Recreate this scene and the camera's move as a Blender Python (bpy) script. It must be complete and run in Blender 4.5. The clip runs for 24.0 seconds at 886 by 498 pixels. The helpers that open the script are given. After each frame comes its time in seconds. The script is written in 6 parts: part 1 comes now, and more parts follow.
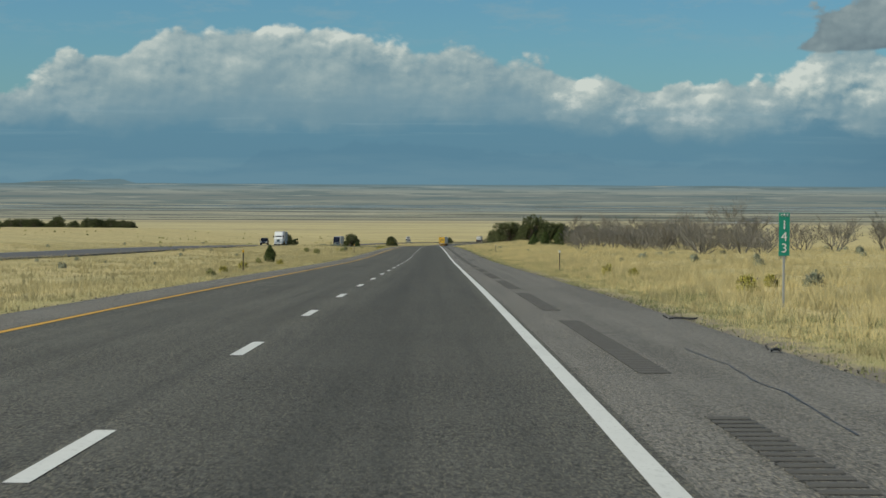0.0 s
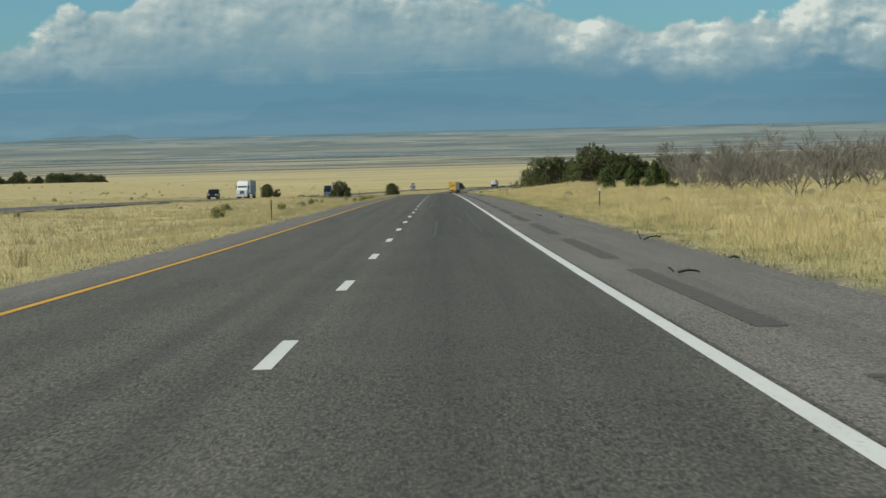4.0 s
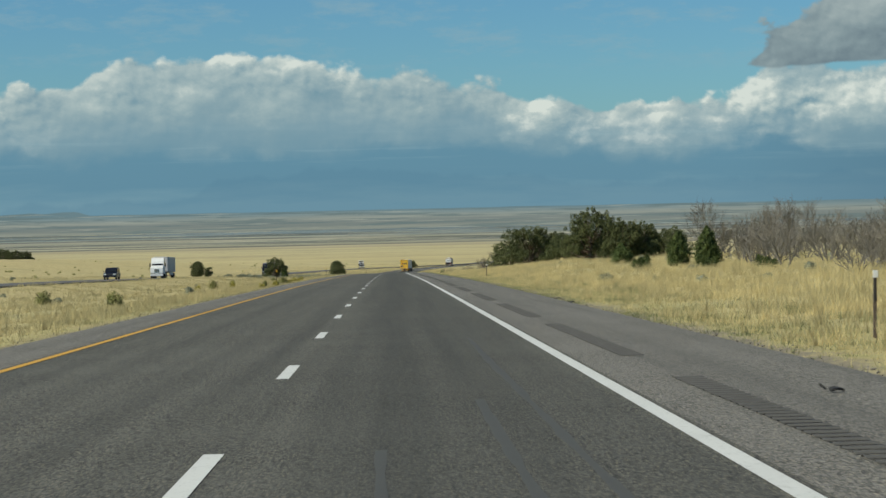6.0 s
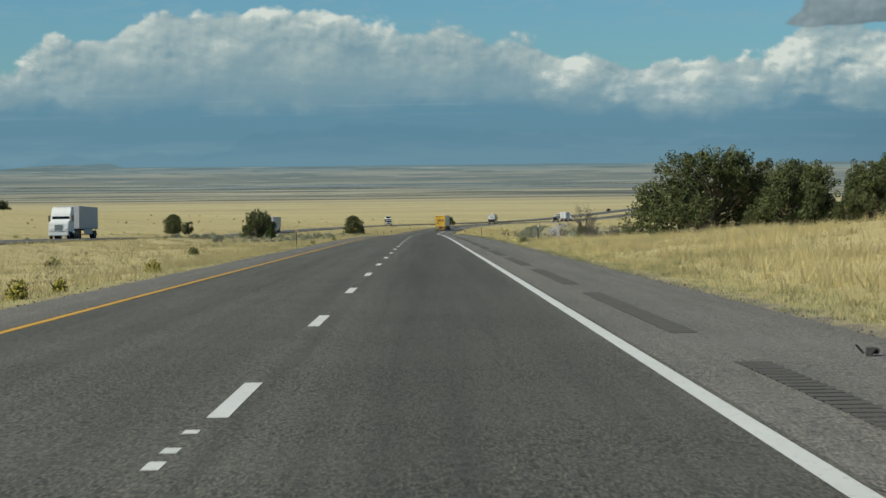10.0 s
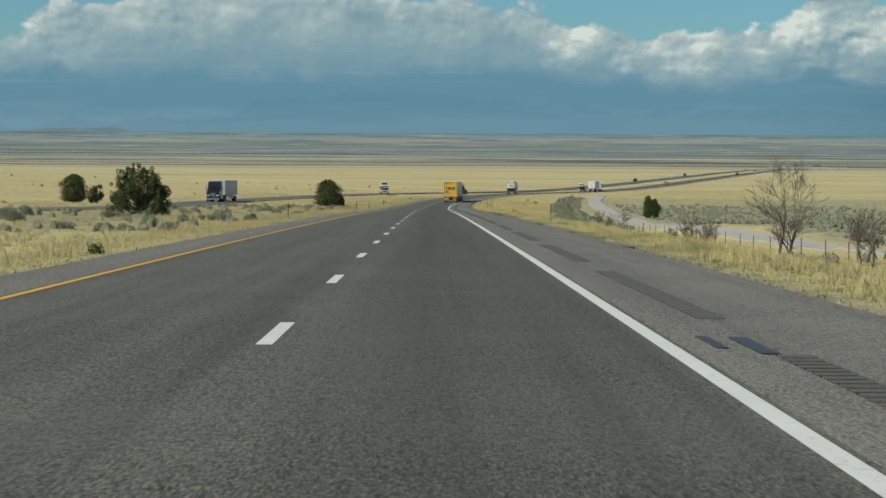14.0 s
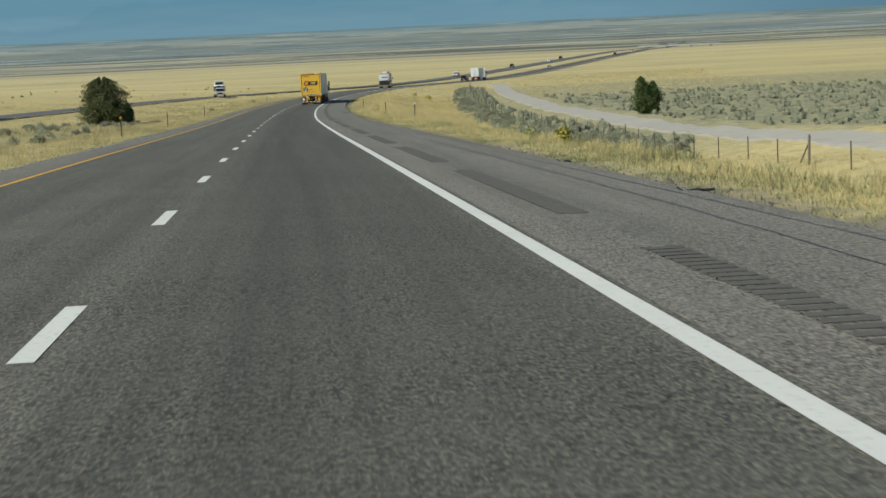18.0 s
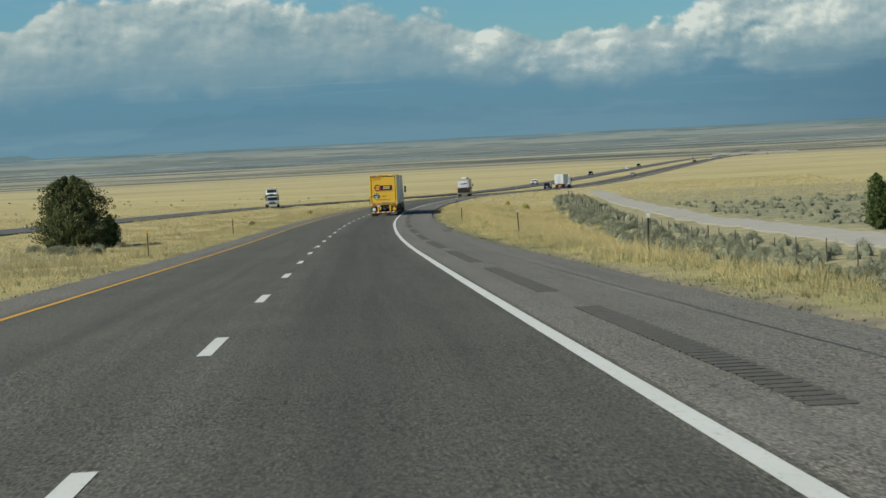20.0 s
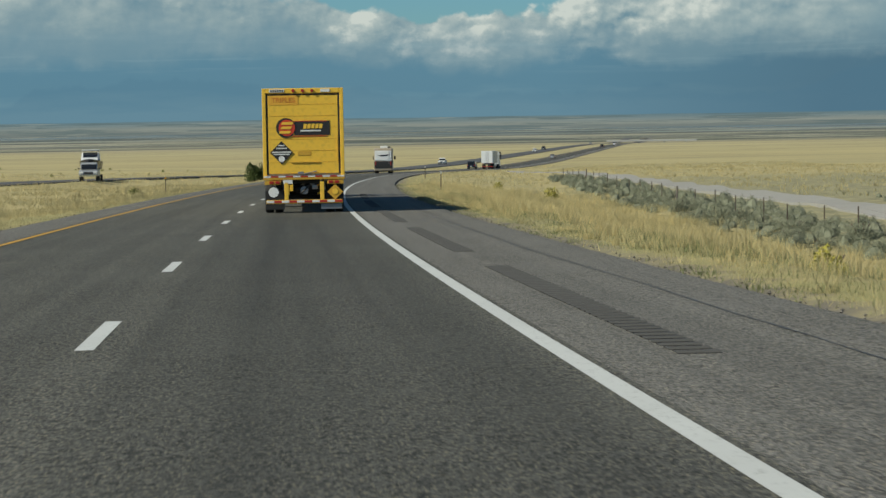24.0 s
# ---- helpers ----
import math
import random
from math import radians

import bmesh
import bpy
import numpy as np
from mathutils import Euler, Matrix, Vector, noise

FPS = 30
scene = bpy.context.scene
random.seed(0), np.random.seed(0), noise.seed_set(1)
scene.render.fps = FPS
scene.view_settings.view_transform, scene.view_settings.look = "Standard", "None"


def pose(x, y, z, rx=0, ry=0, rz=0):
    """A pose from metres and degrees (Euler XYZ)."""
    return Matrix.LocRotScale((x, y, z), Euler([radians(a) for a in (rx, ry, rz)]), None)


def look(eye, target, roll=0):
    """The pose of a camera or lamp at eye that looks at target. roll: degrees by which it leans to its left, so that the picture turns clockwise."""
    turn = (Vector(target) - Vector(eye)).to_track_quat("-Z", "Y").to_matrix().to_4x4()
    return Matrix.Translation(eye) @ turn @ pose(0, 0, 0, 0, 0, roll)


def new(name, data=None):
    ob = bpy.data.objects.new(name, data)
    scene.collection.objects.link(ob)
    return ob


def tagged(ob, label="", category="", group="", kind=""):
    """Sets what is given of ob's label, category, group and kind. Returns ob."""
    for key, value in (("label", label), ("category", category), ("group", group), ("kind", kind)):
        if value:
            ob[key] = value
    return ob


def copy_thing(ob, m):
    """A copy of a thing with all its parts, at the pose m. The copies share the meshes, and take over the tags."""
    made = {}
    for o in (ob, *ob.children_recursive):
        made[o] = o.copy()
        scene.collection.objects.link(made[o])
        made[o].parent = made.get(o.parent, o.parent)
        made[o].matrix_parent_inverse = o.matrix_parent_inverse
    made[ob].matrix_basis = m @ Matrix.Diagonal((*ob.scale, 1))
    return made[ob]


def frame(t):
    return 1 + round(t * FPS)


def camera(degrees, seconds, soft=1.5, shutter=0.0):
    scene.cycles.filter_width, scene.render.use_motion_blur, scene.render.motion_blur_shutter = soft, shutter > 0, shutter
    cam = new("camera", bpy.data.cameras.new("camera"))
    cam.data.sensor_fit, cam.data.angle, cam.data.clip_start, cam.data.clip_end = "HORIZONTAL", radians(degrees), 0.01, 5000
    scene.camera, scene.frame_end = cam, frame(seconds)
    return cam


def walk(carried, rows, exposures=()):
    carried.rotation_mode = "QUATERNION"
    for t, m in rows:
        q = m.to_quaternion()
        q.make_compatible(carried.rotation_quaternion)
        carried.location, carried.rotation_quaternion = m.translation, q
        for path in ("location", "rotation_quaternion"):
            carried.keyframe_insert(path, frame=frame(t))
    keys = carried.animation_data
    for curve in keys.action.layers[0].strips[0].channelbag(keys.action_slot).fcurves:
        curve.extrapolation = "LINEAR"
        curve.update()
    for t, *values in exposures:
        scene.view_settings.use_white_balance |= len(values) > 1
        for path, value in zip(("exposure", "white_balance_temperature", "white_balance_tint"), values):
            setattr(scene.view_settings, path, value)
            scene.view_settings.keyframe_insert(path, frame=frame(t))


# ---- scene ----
cam = camera(25.3, 24.0, soft=1.5, shutter=0.06)
PATH = [
    (0, (0.004, 0.000, 1.398), (-0.0120, 9.9933, 1.0329), 0.27),
    (0.5, (-0.171, 16.151, 0.902), (-0.3197, 26.1418, 0.5012), -1.84),
    (1, (-0.333, 32.313, 0.385), (-0.3852, 42.3081, 0.0705), -3.61),
    (1.5, (-0.613, 48.486, -0.151), (-0.5454, 58.4787, -0.5279), -3.10),
    (2, (-0.754, 64.671, -0.707), (-0.6980, 74.6620, -1.1213), -2.58),
    (2.5, (-0.894, 80.867, -1.272), (-0.8655, 90.8543, -1.7689), -1.44),
    (3, (-1.035, 97.074, -1.836), (-1.0328, 107.0571, -2.4152), -0.30),
    (3.5, (-1.175, 113.292, -2.399), (-1.1853, 123.2732, -3.0154), 0.22),
    (4, (-1.506, 129.521, -2.960), (-1.5662, 139.5006, -3.5953), -1.41),
    (4.5, (-1.682, 145.772, -3.512), (-1.8836, 155.7641, -3.8551), -1.89),
    (5, (-1.803, 162.056, -4.045), (-1.9963, 172.0376, -4.6181), -1.07),
    (5.5, (-1.826, 178.373, -4.558), (-1.8371, 188.3622, -5.0246), -1.47),
    (6, (-2.036, 194.722, -5.052), (-1.8352, 204.7168, -5.2978), -1.26),
    (6.5, (-2.106, 211.104, -5.537), (-1.9386, 221.0990, -5.8146), -1.14),
    (7, (-2.288, 227.519, -6.021), (-2.1077, 237.5053, -6.5033), -1.10),
    (7.5, (-2.369, 243.966, -6.505), (-2.2112, 253.9607, -6.7950), -2.31),
    (8, (-2.512, 260.446, -6.988), (-2.3476, 270.4358, -7.4115), -2.31),
    (8.5, (-2.641, 276.930, -7.476), (-2.4495, 286.9262, -7.6747), -0.64),
    (9, (-2.724, 293.388, -7.974), (-2.5496, 303.3747, -8.4599), 1.19),
    (9.5, (-2.925, 309.819, -8.482), (-2.7619, 319.8054, -8.9780), -0.21),
    (10, (-2.800, 326.226, -8.998), (-2.7690, 336.2152, -9.4626), -0.56),
    (10.5, (-2.888, 342.605, -9.521), (-2.7600, 352.5926, -10.0054), -0.93),
    (11, (-3.012, 358.958, -10.049), (-2.8488, 368.9441, -10.5452), -1.02),
    (11.5, (-3.136, 375.284, -10.580), (-2.8876, 385.2673, -11.1067), -1.24),
    (12, (-3.258, 391.585, -11.116), (-2.9092, 401.5627, -11.6782), -1.51),
    (12.5, (-3.380, 407.860, -11.653), (-2.9473, 417.8327, -12.2453), -1.73),
    (13, (-3.504, 424.111, -12.190), (-3.0353, 434.0815, -12.7948), -1.82),
    (13.5, (-3.675, 440.337, -12.727), (-3.6368, 450.3208, -13.3036), -0.54),
    (14, (-3.629, 456.542, -13.263), (-3.6188, 466.5222, -13.8867), 0.30),
    (14.5, (-3.540, 472.722, -13.805), (-3.4226, 482.6863, -14.6434), -0.91),
    (15, (-3.710, 488.877, -14.355), (-3.5293, 498.8390, -15.2094), -1.41),
    (15.5, (-3.764, 505.009, -14.914), (-3.5895, 514.9911, -15.4835), -2.41),
    (16, (-3.934, 521.116, -15.481), (-3.6523, 531.0958, -16.0470), -4.20),
    (16.5, (-4.138, 537.198, -16.055), (-3.6761, 547.1445, -16.9739), -3.44),
    (17, (-4.240, 553.254, -16.634), (-3.7695, 563.2132, -17.4030), -2.16),
    (17.5, (-4.360, 569.284, -17.220), (-3.5789, 579.2229, -18.0025), -3.26),
    (18, (-4.313, 585.290, -17.810), (-3.5936, 595.1955, -18.9745), -2.63),
    (18.5, (-4.271, 601.269, -18.408), (-3.6880, 611.2043, -19.3825), -3.31),
    (19, (-4.334, 617.222, -19.014), (-3.8093, 627.1985, -19.4544), -3.24),
    (19.5, (-4.510, 633.149, -19.629), (-4.1520, 643.1262, -20.1925), -2.42),
    (20, (-4.583, 649.050, -20.251), (-4.1537, 659.0227, -20.8460), -2.89),
    (20.5, (-4.645, 664.929, -20.875), (-4.0605, 674.8903, -21.5372), -3.91),
    (21, (-4.691, 680.791, -21.491), (-3.9500, 690.7367, -22.2212), -4.94),
    (21.5, (-4.718, 696.634, -22.100), (-3.9069, 706.5720, -22.8609), -5.41),
    (22, (-4.927, 712.459, -22.702), (-3.9074, 722.3862, -23.3384), -6.39),
    (22.5, (-4.911, 728.268, -23.288), (-3.9127, 738.2019, -23.8508), -6.38),
    (23, (-4.807, 744.059, -23.844), (-3.8648, 753.9976, -24.4191), -3.01),
    (23.5, (-4.579, 759.830, -24.370), (-3.6349, 769.7689, -24.9404), -1.69),
    (24, (-4.372, 775.583, -24.866), (-3.2831, 785.4981, -25.5715), -0.91),
]
walk(cam, [(t, look(eye, target, roll)) for t, eye, target, roll in PATH], [(0, 0.0, 6560, 2), (1, 0.07, 6560, 2), (4, 0.14, 6560, 2), (5, 0.06, 6560, 2), (6, 0.15, 6560, 2), (7, 0.06, 6560, 2), (9, 0.03, 6560, 2), (10, 0.09, 6560, 2), (13, 0.11, 6560, 2), (14, 0.14, 6560, 2), (15, 0.29, 6560, 2), (16, 0.06, 6560, 2), (17, 0.18, 6560, 2), (18, 0.22, 6560, 2), (19, 0.14, 6560, 2), (22, 0.06, 6560, 2), (23, 0.0, 6560, 2), (24, -0.03, 6560, 2)])

# ---- the lie of the land: one road line, heights given along and across it ----
HEAD = [-0.27, -0.28, -0.28, -0.37, -0.44, -0.37, -0.36, -0.37, -0.31, -0.3, -0.26, 0.0, 0.97, 2.55, 4.73, 6.99, 9.3, 11.3, 12.6, 13.2]
GRADE = [-3.01, -3.49, -3.46, -2.96, -2.93, -3.17, -3.3, -3.31, -3.54, -3.71, -3.95, -3.78, -3.01, -2.75, -2.51, -2.5, -2.8, -2.9, -2.8, -2.3]
_s = np.arange(-260.0, 5301.0, 1.0)
_h = np.radians(np.interp(_s, np.arange(20) * 65.0, HEAD))
_g = np.interp(_s, list(np.arange(20) * 65.0) + [1450, 2000, 2600, 3000, 3300, 4200, 5300], GRADE + [-1.2, -1.2, -1.9, -0.9, -0.5, -0.1, 0.0]) / 100
_x, _y, _z = np.cumsum(np.sin(_h)), np.cumsum(np.cos(_h)), np.cumsum(_g)
_o = 260
_x, _y, _z = _x - _x[_o], _y - _y[_o], _z - _z[_o]


def road_x(y):
    return np.interp(y, _y, _x)


def road_z(y):
    return np.interp(y, _y, _z)


def along(s, n=0.0, up=0.0):
    """A place n metres to the right of the road line, s metres along it."""
    h = np.interp(s, _s, _h)
    return np.interp(s, _s, _x) + n * np.cos(h), np.interp(s, _s, _y) - n * np.sin(h), np.interp(s, _s, _z) + up


def ease(a, b, v):
    w = np.clip((v - a) / (b - a), 0, 1)
    return w * w * (3 - 2 * w)


def wave(x, y):
    return (np.sin(x * 0.31 + 1.3 * np.sin(y * 0.17)) * np.sin(y * 0.23 + 1.1 * np.sin(x * 0.19)) + 0.5 * np.sin(x * 0.83 + y * 0.61 + 2 * np.sin(y * 0.37)))


def off(n, y):
    """How far the land lies above the road, n metres beside it (right is plus)."""
    n, y = np.asarray(n, float), np.asarray(y, float)
    near = 1 - ease(980, 1500, y)
    r18 = np.interp(y, [-100, 0, 150, 326, 398, 446, 500, 560, 700, 840, 950, 1100], [-0.3, -0.2, 0.25, 0.4, 1.15, 0.5, -1.2, -2.2, -3.0, -2.4, -0.9, -0.4])
    rise = np.interp(y, [0, 420, 480, 600, 650, 690, 730, 860, 950], [0.035, 0.03, 0.0, 0.02, 0.12, 0.11, 0.075, 0.045, 0.01])
    lift = np.interp(y, [0, 420, 520, 640, 900], [60, 60, 20, 13, 13])
    right = np.where(n < 7, -0.05 - 0.05 * ease(4.3, 7, n), -0.1 + (r18 + 0.1) * np.clip((n - 6) / 11, 0, 1)) + rise * np.clip(n - 20, 0, lift)
    left = -0.12 - 0.7 * ease(-8, -15, n) * (1 - ease(-22, -33, n)) * np.interp(y, [0, 120, 400, 620, 740, 900], [0.6, 0.3, 1, 0.7, 0.0, 0.6]) + 0.06 * np.clip(-n - 51, 0, 120)
    d = np.where(n > 0, right, left) * near - 0.15 * (1 - near)
    bump = 0.06 * wave(n * 3, y * 3) + 0.12 * wave(n, y)
    wild = ease(5, 10, n) + ease(-9, -14, n) * (1 - ease(-31, -34, n) * (1 - ease(-49, -52, n)))
    d = d + bump * wild * near
    return np.where((n > -8.2) & (n < 4.6), -0.16, d)


def land(x, y):
    return road_z(y) + off(np.asarray(x) - road_x(y), y)
# ---- node helpers ----
def nodes_of(name):
    m = bpy.data.materials.new(name)
    m.use_nodes = True
    return m, m.node_tree, m.node_tree.nodes["Principled BSDF"]


def nd(tree, kind, **kw):
    n = tree.nodes.new(kind)
    for k, v in kw.items():
        if k in n.inputs:
            n.inputs[k].default_value = v
        else:
            setattr(n, k, v)
    return n


def ln(tree, a, b):
    tree.links.new(a, b)


def ramp(tree, src, stops, smooth=False):
    r = tree.nodes.new("ShaderNodeValToRGB")
    e = r.color_ramp.elements
    while len(e) < len(stops):
        e.new(0.5)
    for k, (p, c) in enumerate(stops):
        e[k].position = p
        e[k].color = (c, c, c, 1) if not isinstance(c, tuple) else (*c, 1)
    if smooth:
        r.color_ramp.interpolation = "EASE"
    ln(tree, src, r.inputs[0])
    return r.outputs[0]


def noise_of(tree, vec, scale, detail=4.0, rough=0.55, distort=0.0):
    n = nd(tree, "ShaderNodeTexNoise", Scale=scale, Detail=detail, Roughness=rough, Distortion=distort)
    if vec is not None:
        ln(tree, vec, n.inputs["Vector"])
    return n.outputs["Fac"]


def calc(tree, op, a, b=0.0, c=None):
    n = tree.nodes.new("ShaderNodeMath")
    n.operation = op
    for k, v in enumerate((a, b, c)):
        if v is None:
            continue
        if isinstance(v, (int, float)):
            n.inputs[k].default_value = v
        else:
            ln(tree, v, n.inputs[k])
    return n.outputs[0]


def blend(tree, fac, a, b, kind="MIX"):
    n = tree.nodes.new("ShaderNodeMix")
    n.data_type, n.blend_type = "RGBA", kind
    for k, v in ((0, fac), (6, a), (7, b)):
        if isinstance(v, (int, float)):
            n.inputs[k].default_value = v
        elif isinstance(v, tuple):
            n.inputs[k].default_value = (*v, 1)
        else:
            ln(tree, v, n.inputs[k])
    return n.outputs[2]


def coords(tree, kind="Object", scale=(1, 1, 1)):
    c = tree.nodes.new("ShaderNodeTexCoord")
    mp = nd(tree, "ShaderNodeMapping", Scale=scale)
    ln(tree, c.outputs[kind], mp.inputs[0])
    return mp.outputs[0]


def bump_to(tree, bsdf, height, strength=0.4, distance=0.02):
    b = nd(tree, "ShaderNodeBump", Strength=strength, Distance=distance)
    ln(tree, height, b.inputs["Height"])
    ln(tree, b.outputs[0], bsdf.inputs["Normal"])


def paint(name, colour, rough=0.5, metal=0.0, var=0.12, scale=3.0, dirt=(0.12, 0.1, 0.08), dirty=0.25, bump=0.0):
    """A painted or plain surface with grain, uneven tone and some dirt."""
    m, t, b = nodes_of(name)
    v = coords(t)
    n1, n2 = noise_of(t, v, scale, 5), noise_of(t, v, scale * 9, 4)
    dark = tuple(c * (1 - var) for c in colour)
    light = tuple(min(1, c * (1 + var)) for c in colour)
    c = blend(t, n1, dark, light)
    f = calc(t, "MULTIPLY", ramp(t, n2, [(0.5, 0.0), (0.75, 1.0)]), dirty)
    ln(t, blend(t, f, c, dirt), b.inputs["Base Color"])
    b.inputs["Roughness"].default_value, b.inputs["Metallic"].default_value = rough, metal
    if bump:
        bump_to(t, b, n2, bump, 0.01)
    return m


def foliage(name, dark, light, rough=0.75, soft=0.0, alt=None, thin=0.0, tufts=0.0):
    """Leaves or blades; soft bends their shading normals upwards, as a dense stand of them shades."""
    m, t, b = nodes_of(name)
    g = t.nodes.new("ShaderNodeNewGeometry")
    v = coords(t)
    if tufts:
        f = calc(t, "ADD", calc(t, "MULTIPLY", g.outputs["Random Per Island"], 0.35), ramp(t, noise_of(t, v, tufts, 2), [(0.36, 0.0), (0.64, 0.65)]))
    else:
        f = calc(t, "ADD", calc(t, "MULTIPLY", g.outputs["Random Per Island"], 0.6), calc(t, "MULTIPLY", noise_of(t, v, 0.9, 3), 0.5))
    c = blend(t, f, dark, light)
    if alt:
        c = blend(t, ramp(t, noise_of(t, v, 0.22, 5, 0.65), [(0.43, 0.0), (0.62, 0.8)]), c, alt)
    ln(t, c, b.inputs["Base Color"])
    b.inputs["Roughness"].default_value = rough
    b.inputs["Specular IOR Level"].default_value = 0.15
    if soft:
        va, vb = t.nodes.new("ShaderNodeVectorMath"), t.nodes.new("ShaderNodeVectorMath")
        va.operation, vb.operation = "MULTIPLY_ADD", "NORMALIZE"
        ln(t, g.outputs["Normal"], va.inputs[0])
        va.inputs[1].default_value = (1 - soft,) * 3
        va.inputs[2].default_value = (-0.25 * soft, -0.1 * soft, soft)
        ln(t, va.outputs[0], vb.inputs[0])
        ln(t, vb.outputs[0], b.inputs["Normal"])
    if thin:
        tr, mx = t.nodes.new("ShaderNodeBsdfTranslucent"), t.nodes.new("ShaderNodeMixShader")
        mx.inputs[0].default_value = thin
        ln(t, c, tr.inputs[0])
        ln(t, b.outputs[0], mx.inputs[1])
        ln(t, tr.outputs[0], mx.inputs[2])
        ln(t, mx.outputs[0], t.nodes["Material Output"].inputs[0])
    return m



# ---- sky, clouds and sun ----
SUN_AZ, SUN_EL = -111.0, 41.5  # degrees to the right of +y, and up
world = bpy.data.worlds.new("world")
scene.world = world
world.use_nodes = True
wt = world.node_tree
sky_bg = wt.nodes["Background"]


def build_sky():
    t = wt
    sky = t.nodes.new("ShaderNodeTexSky")
    sky.sky_type, sky.sun_disc = "NISHITA", False
    sky.sun_elevation, sky.sun_rotation = radians(SUN_EL), radians(SUN_AZ)
    sky.air_density, sky.dust_density, sky.ozone_density = 1.0, 0.4, 2.0
    tc = t.nodes.new("ShaderNodeTexCoord")
    sp = t.nodes.new("ShaderNodeSeparateXYZ")
    ln(t, tc.outputs["Generated"], sp.inputs[0])
    x, y, z = sp.outputs
    az = calc(t, "MULTIPLY", calc(t, "ARCTAN2", x, y), 57.2958)
    el = calc(t, "MULTIPLY", calc(t, "ARCSINE", z), 57.2958)
    a01 = calc(t, "DIVIDE", calc(t, "ADD", az, 13.0), 40.0)

    def flat(sx, sy, dx=0.0, dy=0.0):
        cb = t.nodes.new("ShaderNodeCombineXYZ")
        ln(t, calc(t, "MULTIPLY", calc(t, "ADD", az, dx), sx), cb.inputs[0])
        ln(t, calc(t, "MULTIPLY", calc(t, "ADD", el, dy), sy), cb.inputs[1])
        return cb.outputs[0]

    def times(a, b):
        return calc(t, "MULTIPLY", a, b)

    def plus(a, b):
        return calc(t, "ADD", a, b)

    def heap(dx, dy):
        """Heaped cloud: round lumps on lumps, shifted by some degrees."""
        p = flat(1.0, 1.25, dx, dy)
        q = nd(t, "ShaderNodeTexNoise", Scale=1.3, Detail=5.0, Roughness=0.6)
        ln(t, p, q.inputs["Vector"])
        wp = blend(t, 1.0, p, blend(t, 1.0, q.outputs["Color"], (0.75, 0.75, 0.0), "MULTIPLY"), "ADD")
        h = times(noise_of(t, p, 2.2, 4, 0.5), 0.3)
        for sc, w in ((0.42, 0.55), (0.95, 0.27), (2.1, 0.11), (4.6, 0.035)):
            vo = nd(t, "ShaderNodeTexVoronoi", Scale=sc, feature="SMOOTH_F1", Smoothness=0.25)
            ln(t, wp, vo.inputs["Vector"])
            h = plus(h, times(calc(t, "SUBTRACT", 1.0, times(vo.outputs["Distance"], 1.35)), w))
        return h

    h0, h1, h2 = heap(0, 0), heap(-0.1, 0.13), heap(-0.4, 0.42)
    # cloud tops along the horizon, in tens of degrees, and the distance below them
    tops = ramp(t, a01, [(0.0, 0.27), (0.03, 0.325), (0.05, 0.37), (0.085, 0.415), (0.11, 0.44), (0.16, 0.475), (0.21, 0.485), (0.26, 0.47), (0.285, 0.455), (0.31, 0.41), (0.345, 0.4), (0.395, 0.39), (0.435, 0.34), (0.447, 0.325), (0.48, 0.325), (0.5, 0.36), (0.535, 0.355), (0.56, 0.34), (0.585, 0.38), (0.62, 0.41), (0.66, 0.42), (0.72, 0.44), (0.8, 0.46), (0.9, 0.49), (1.0, 0.49)])
    depth = plus(calc(t, "SUBTRACT", plus(times(tops, 10.0), -0.22), el), times(calc(t, "SUBTRACT", h0, 0.62), 1.5))
    cover = ramp(t, plus(times(depth, 0.5), 0.5), [(0.46, 0.0), (0.585, 0.95)], True)
    # sunlit heaps in the two banks: azimuth, elevation, half width in degrees, and how bright
    west = ((-12.7, 4.3, 0.5, 0.6), (-11.7, 2.65, 0.85, 0.8), (-10.85, 3.35, 0.9, 0.68), (-9.6, 3.55, 0.6, 0.6), (-8.3, 3.95, 0.7, 0.6), (-6.8, 4.2, 1.0, 0.75), (-4.75, 4.2, 1.15, 0.8), (-3.1, 4.0, 0.85, 0.8), (-1.5, 3.8, 0.85, 0.95), (-6.3, 3.15, 0.8, 0.55), (-10.8, 2.15, 0.8, 0.52), (-8.5, 3.3, 1.2, 0.5), (-3.8, 3.15, 1.1, 0.45), (0.8, 3.3, 0.7, 0.6), (2.6, 3.3, 0.7, 0.72), (4.05, 2.8, 0.75, 0.85), (3.55, 2.15, 0.6, 0.8))
    right = ((5.15, 1.85, 0.5, 0.9), (7.0, 1.95, 1.0, 0.85), (7.2, 2.9, 0.8, 0.72), (8.3, 2.05, 0.6, 0.6), (9.05, 2.85, 0.6, 0.78), (9.2, 2.1, 0.6, 0.68), (10.1, 2.75, 0.95, 1.0), (10.6, 1.6, 1.5, 0.72), (11.8, 2.6, 1.1, 1.0), (12.9, 2.9, 0.9, 0.95), (13.7, 2.7, 1.3, 0.72), (15.3, 2.75, 1.2, 0.55), (17.1, 2.45, 1.5, 0.35), (18.6, 1.15, 0.6, 0.8))
    wq = nd(t, "ShaderNodeTexNoise", Scale=1.15, Detail=6.0, Roughness=0.62)
    ln(t, flat(1.0, 1.5), wq.inputs["Vector"])
    shift = blend(t, 1.0, blend(t, 1.0, wq.outputs["Color"], (0.5, 0.5, 0.5), "SUBTRACT"), (1.9, 1.5, 0.0), "MULTIPLY")
    bent = blend(t, 1.0, flat(1.0, 1.0), shift, "ADD")
    puffs = None
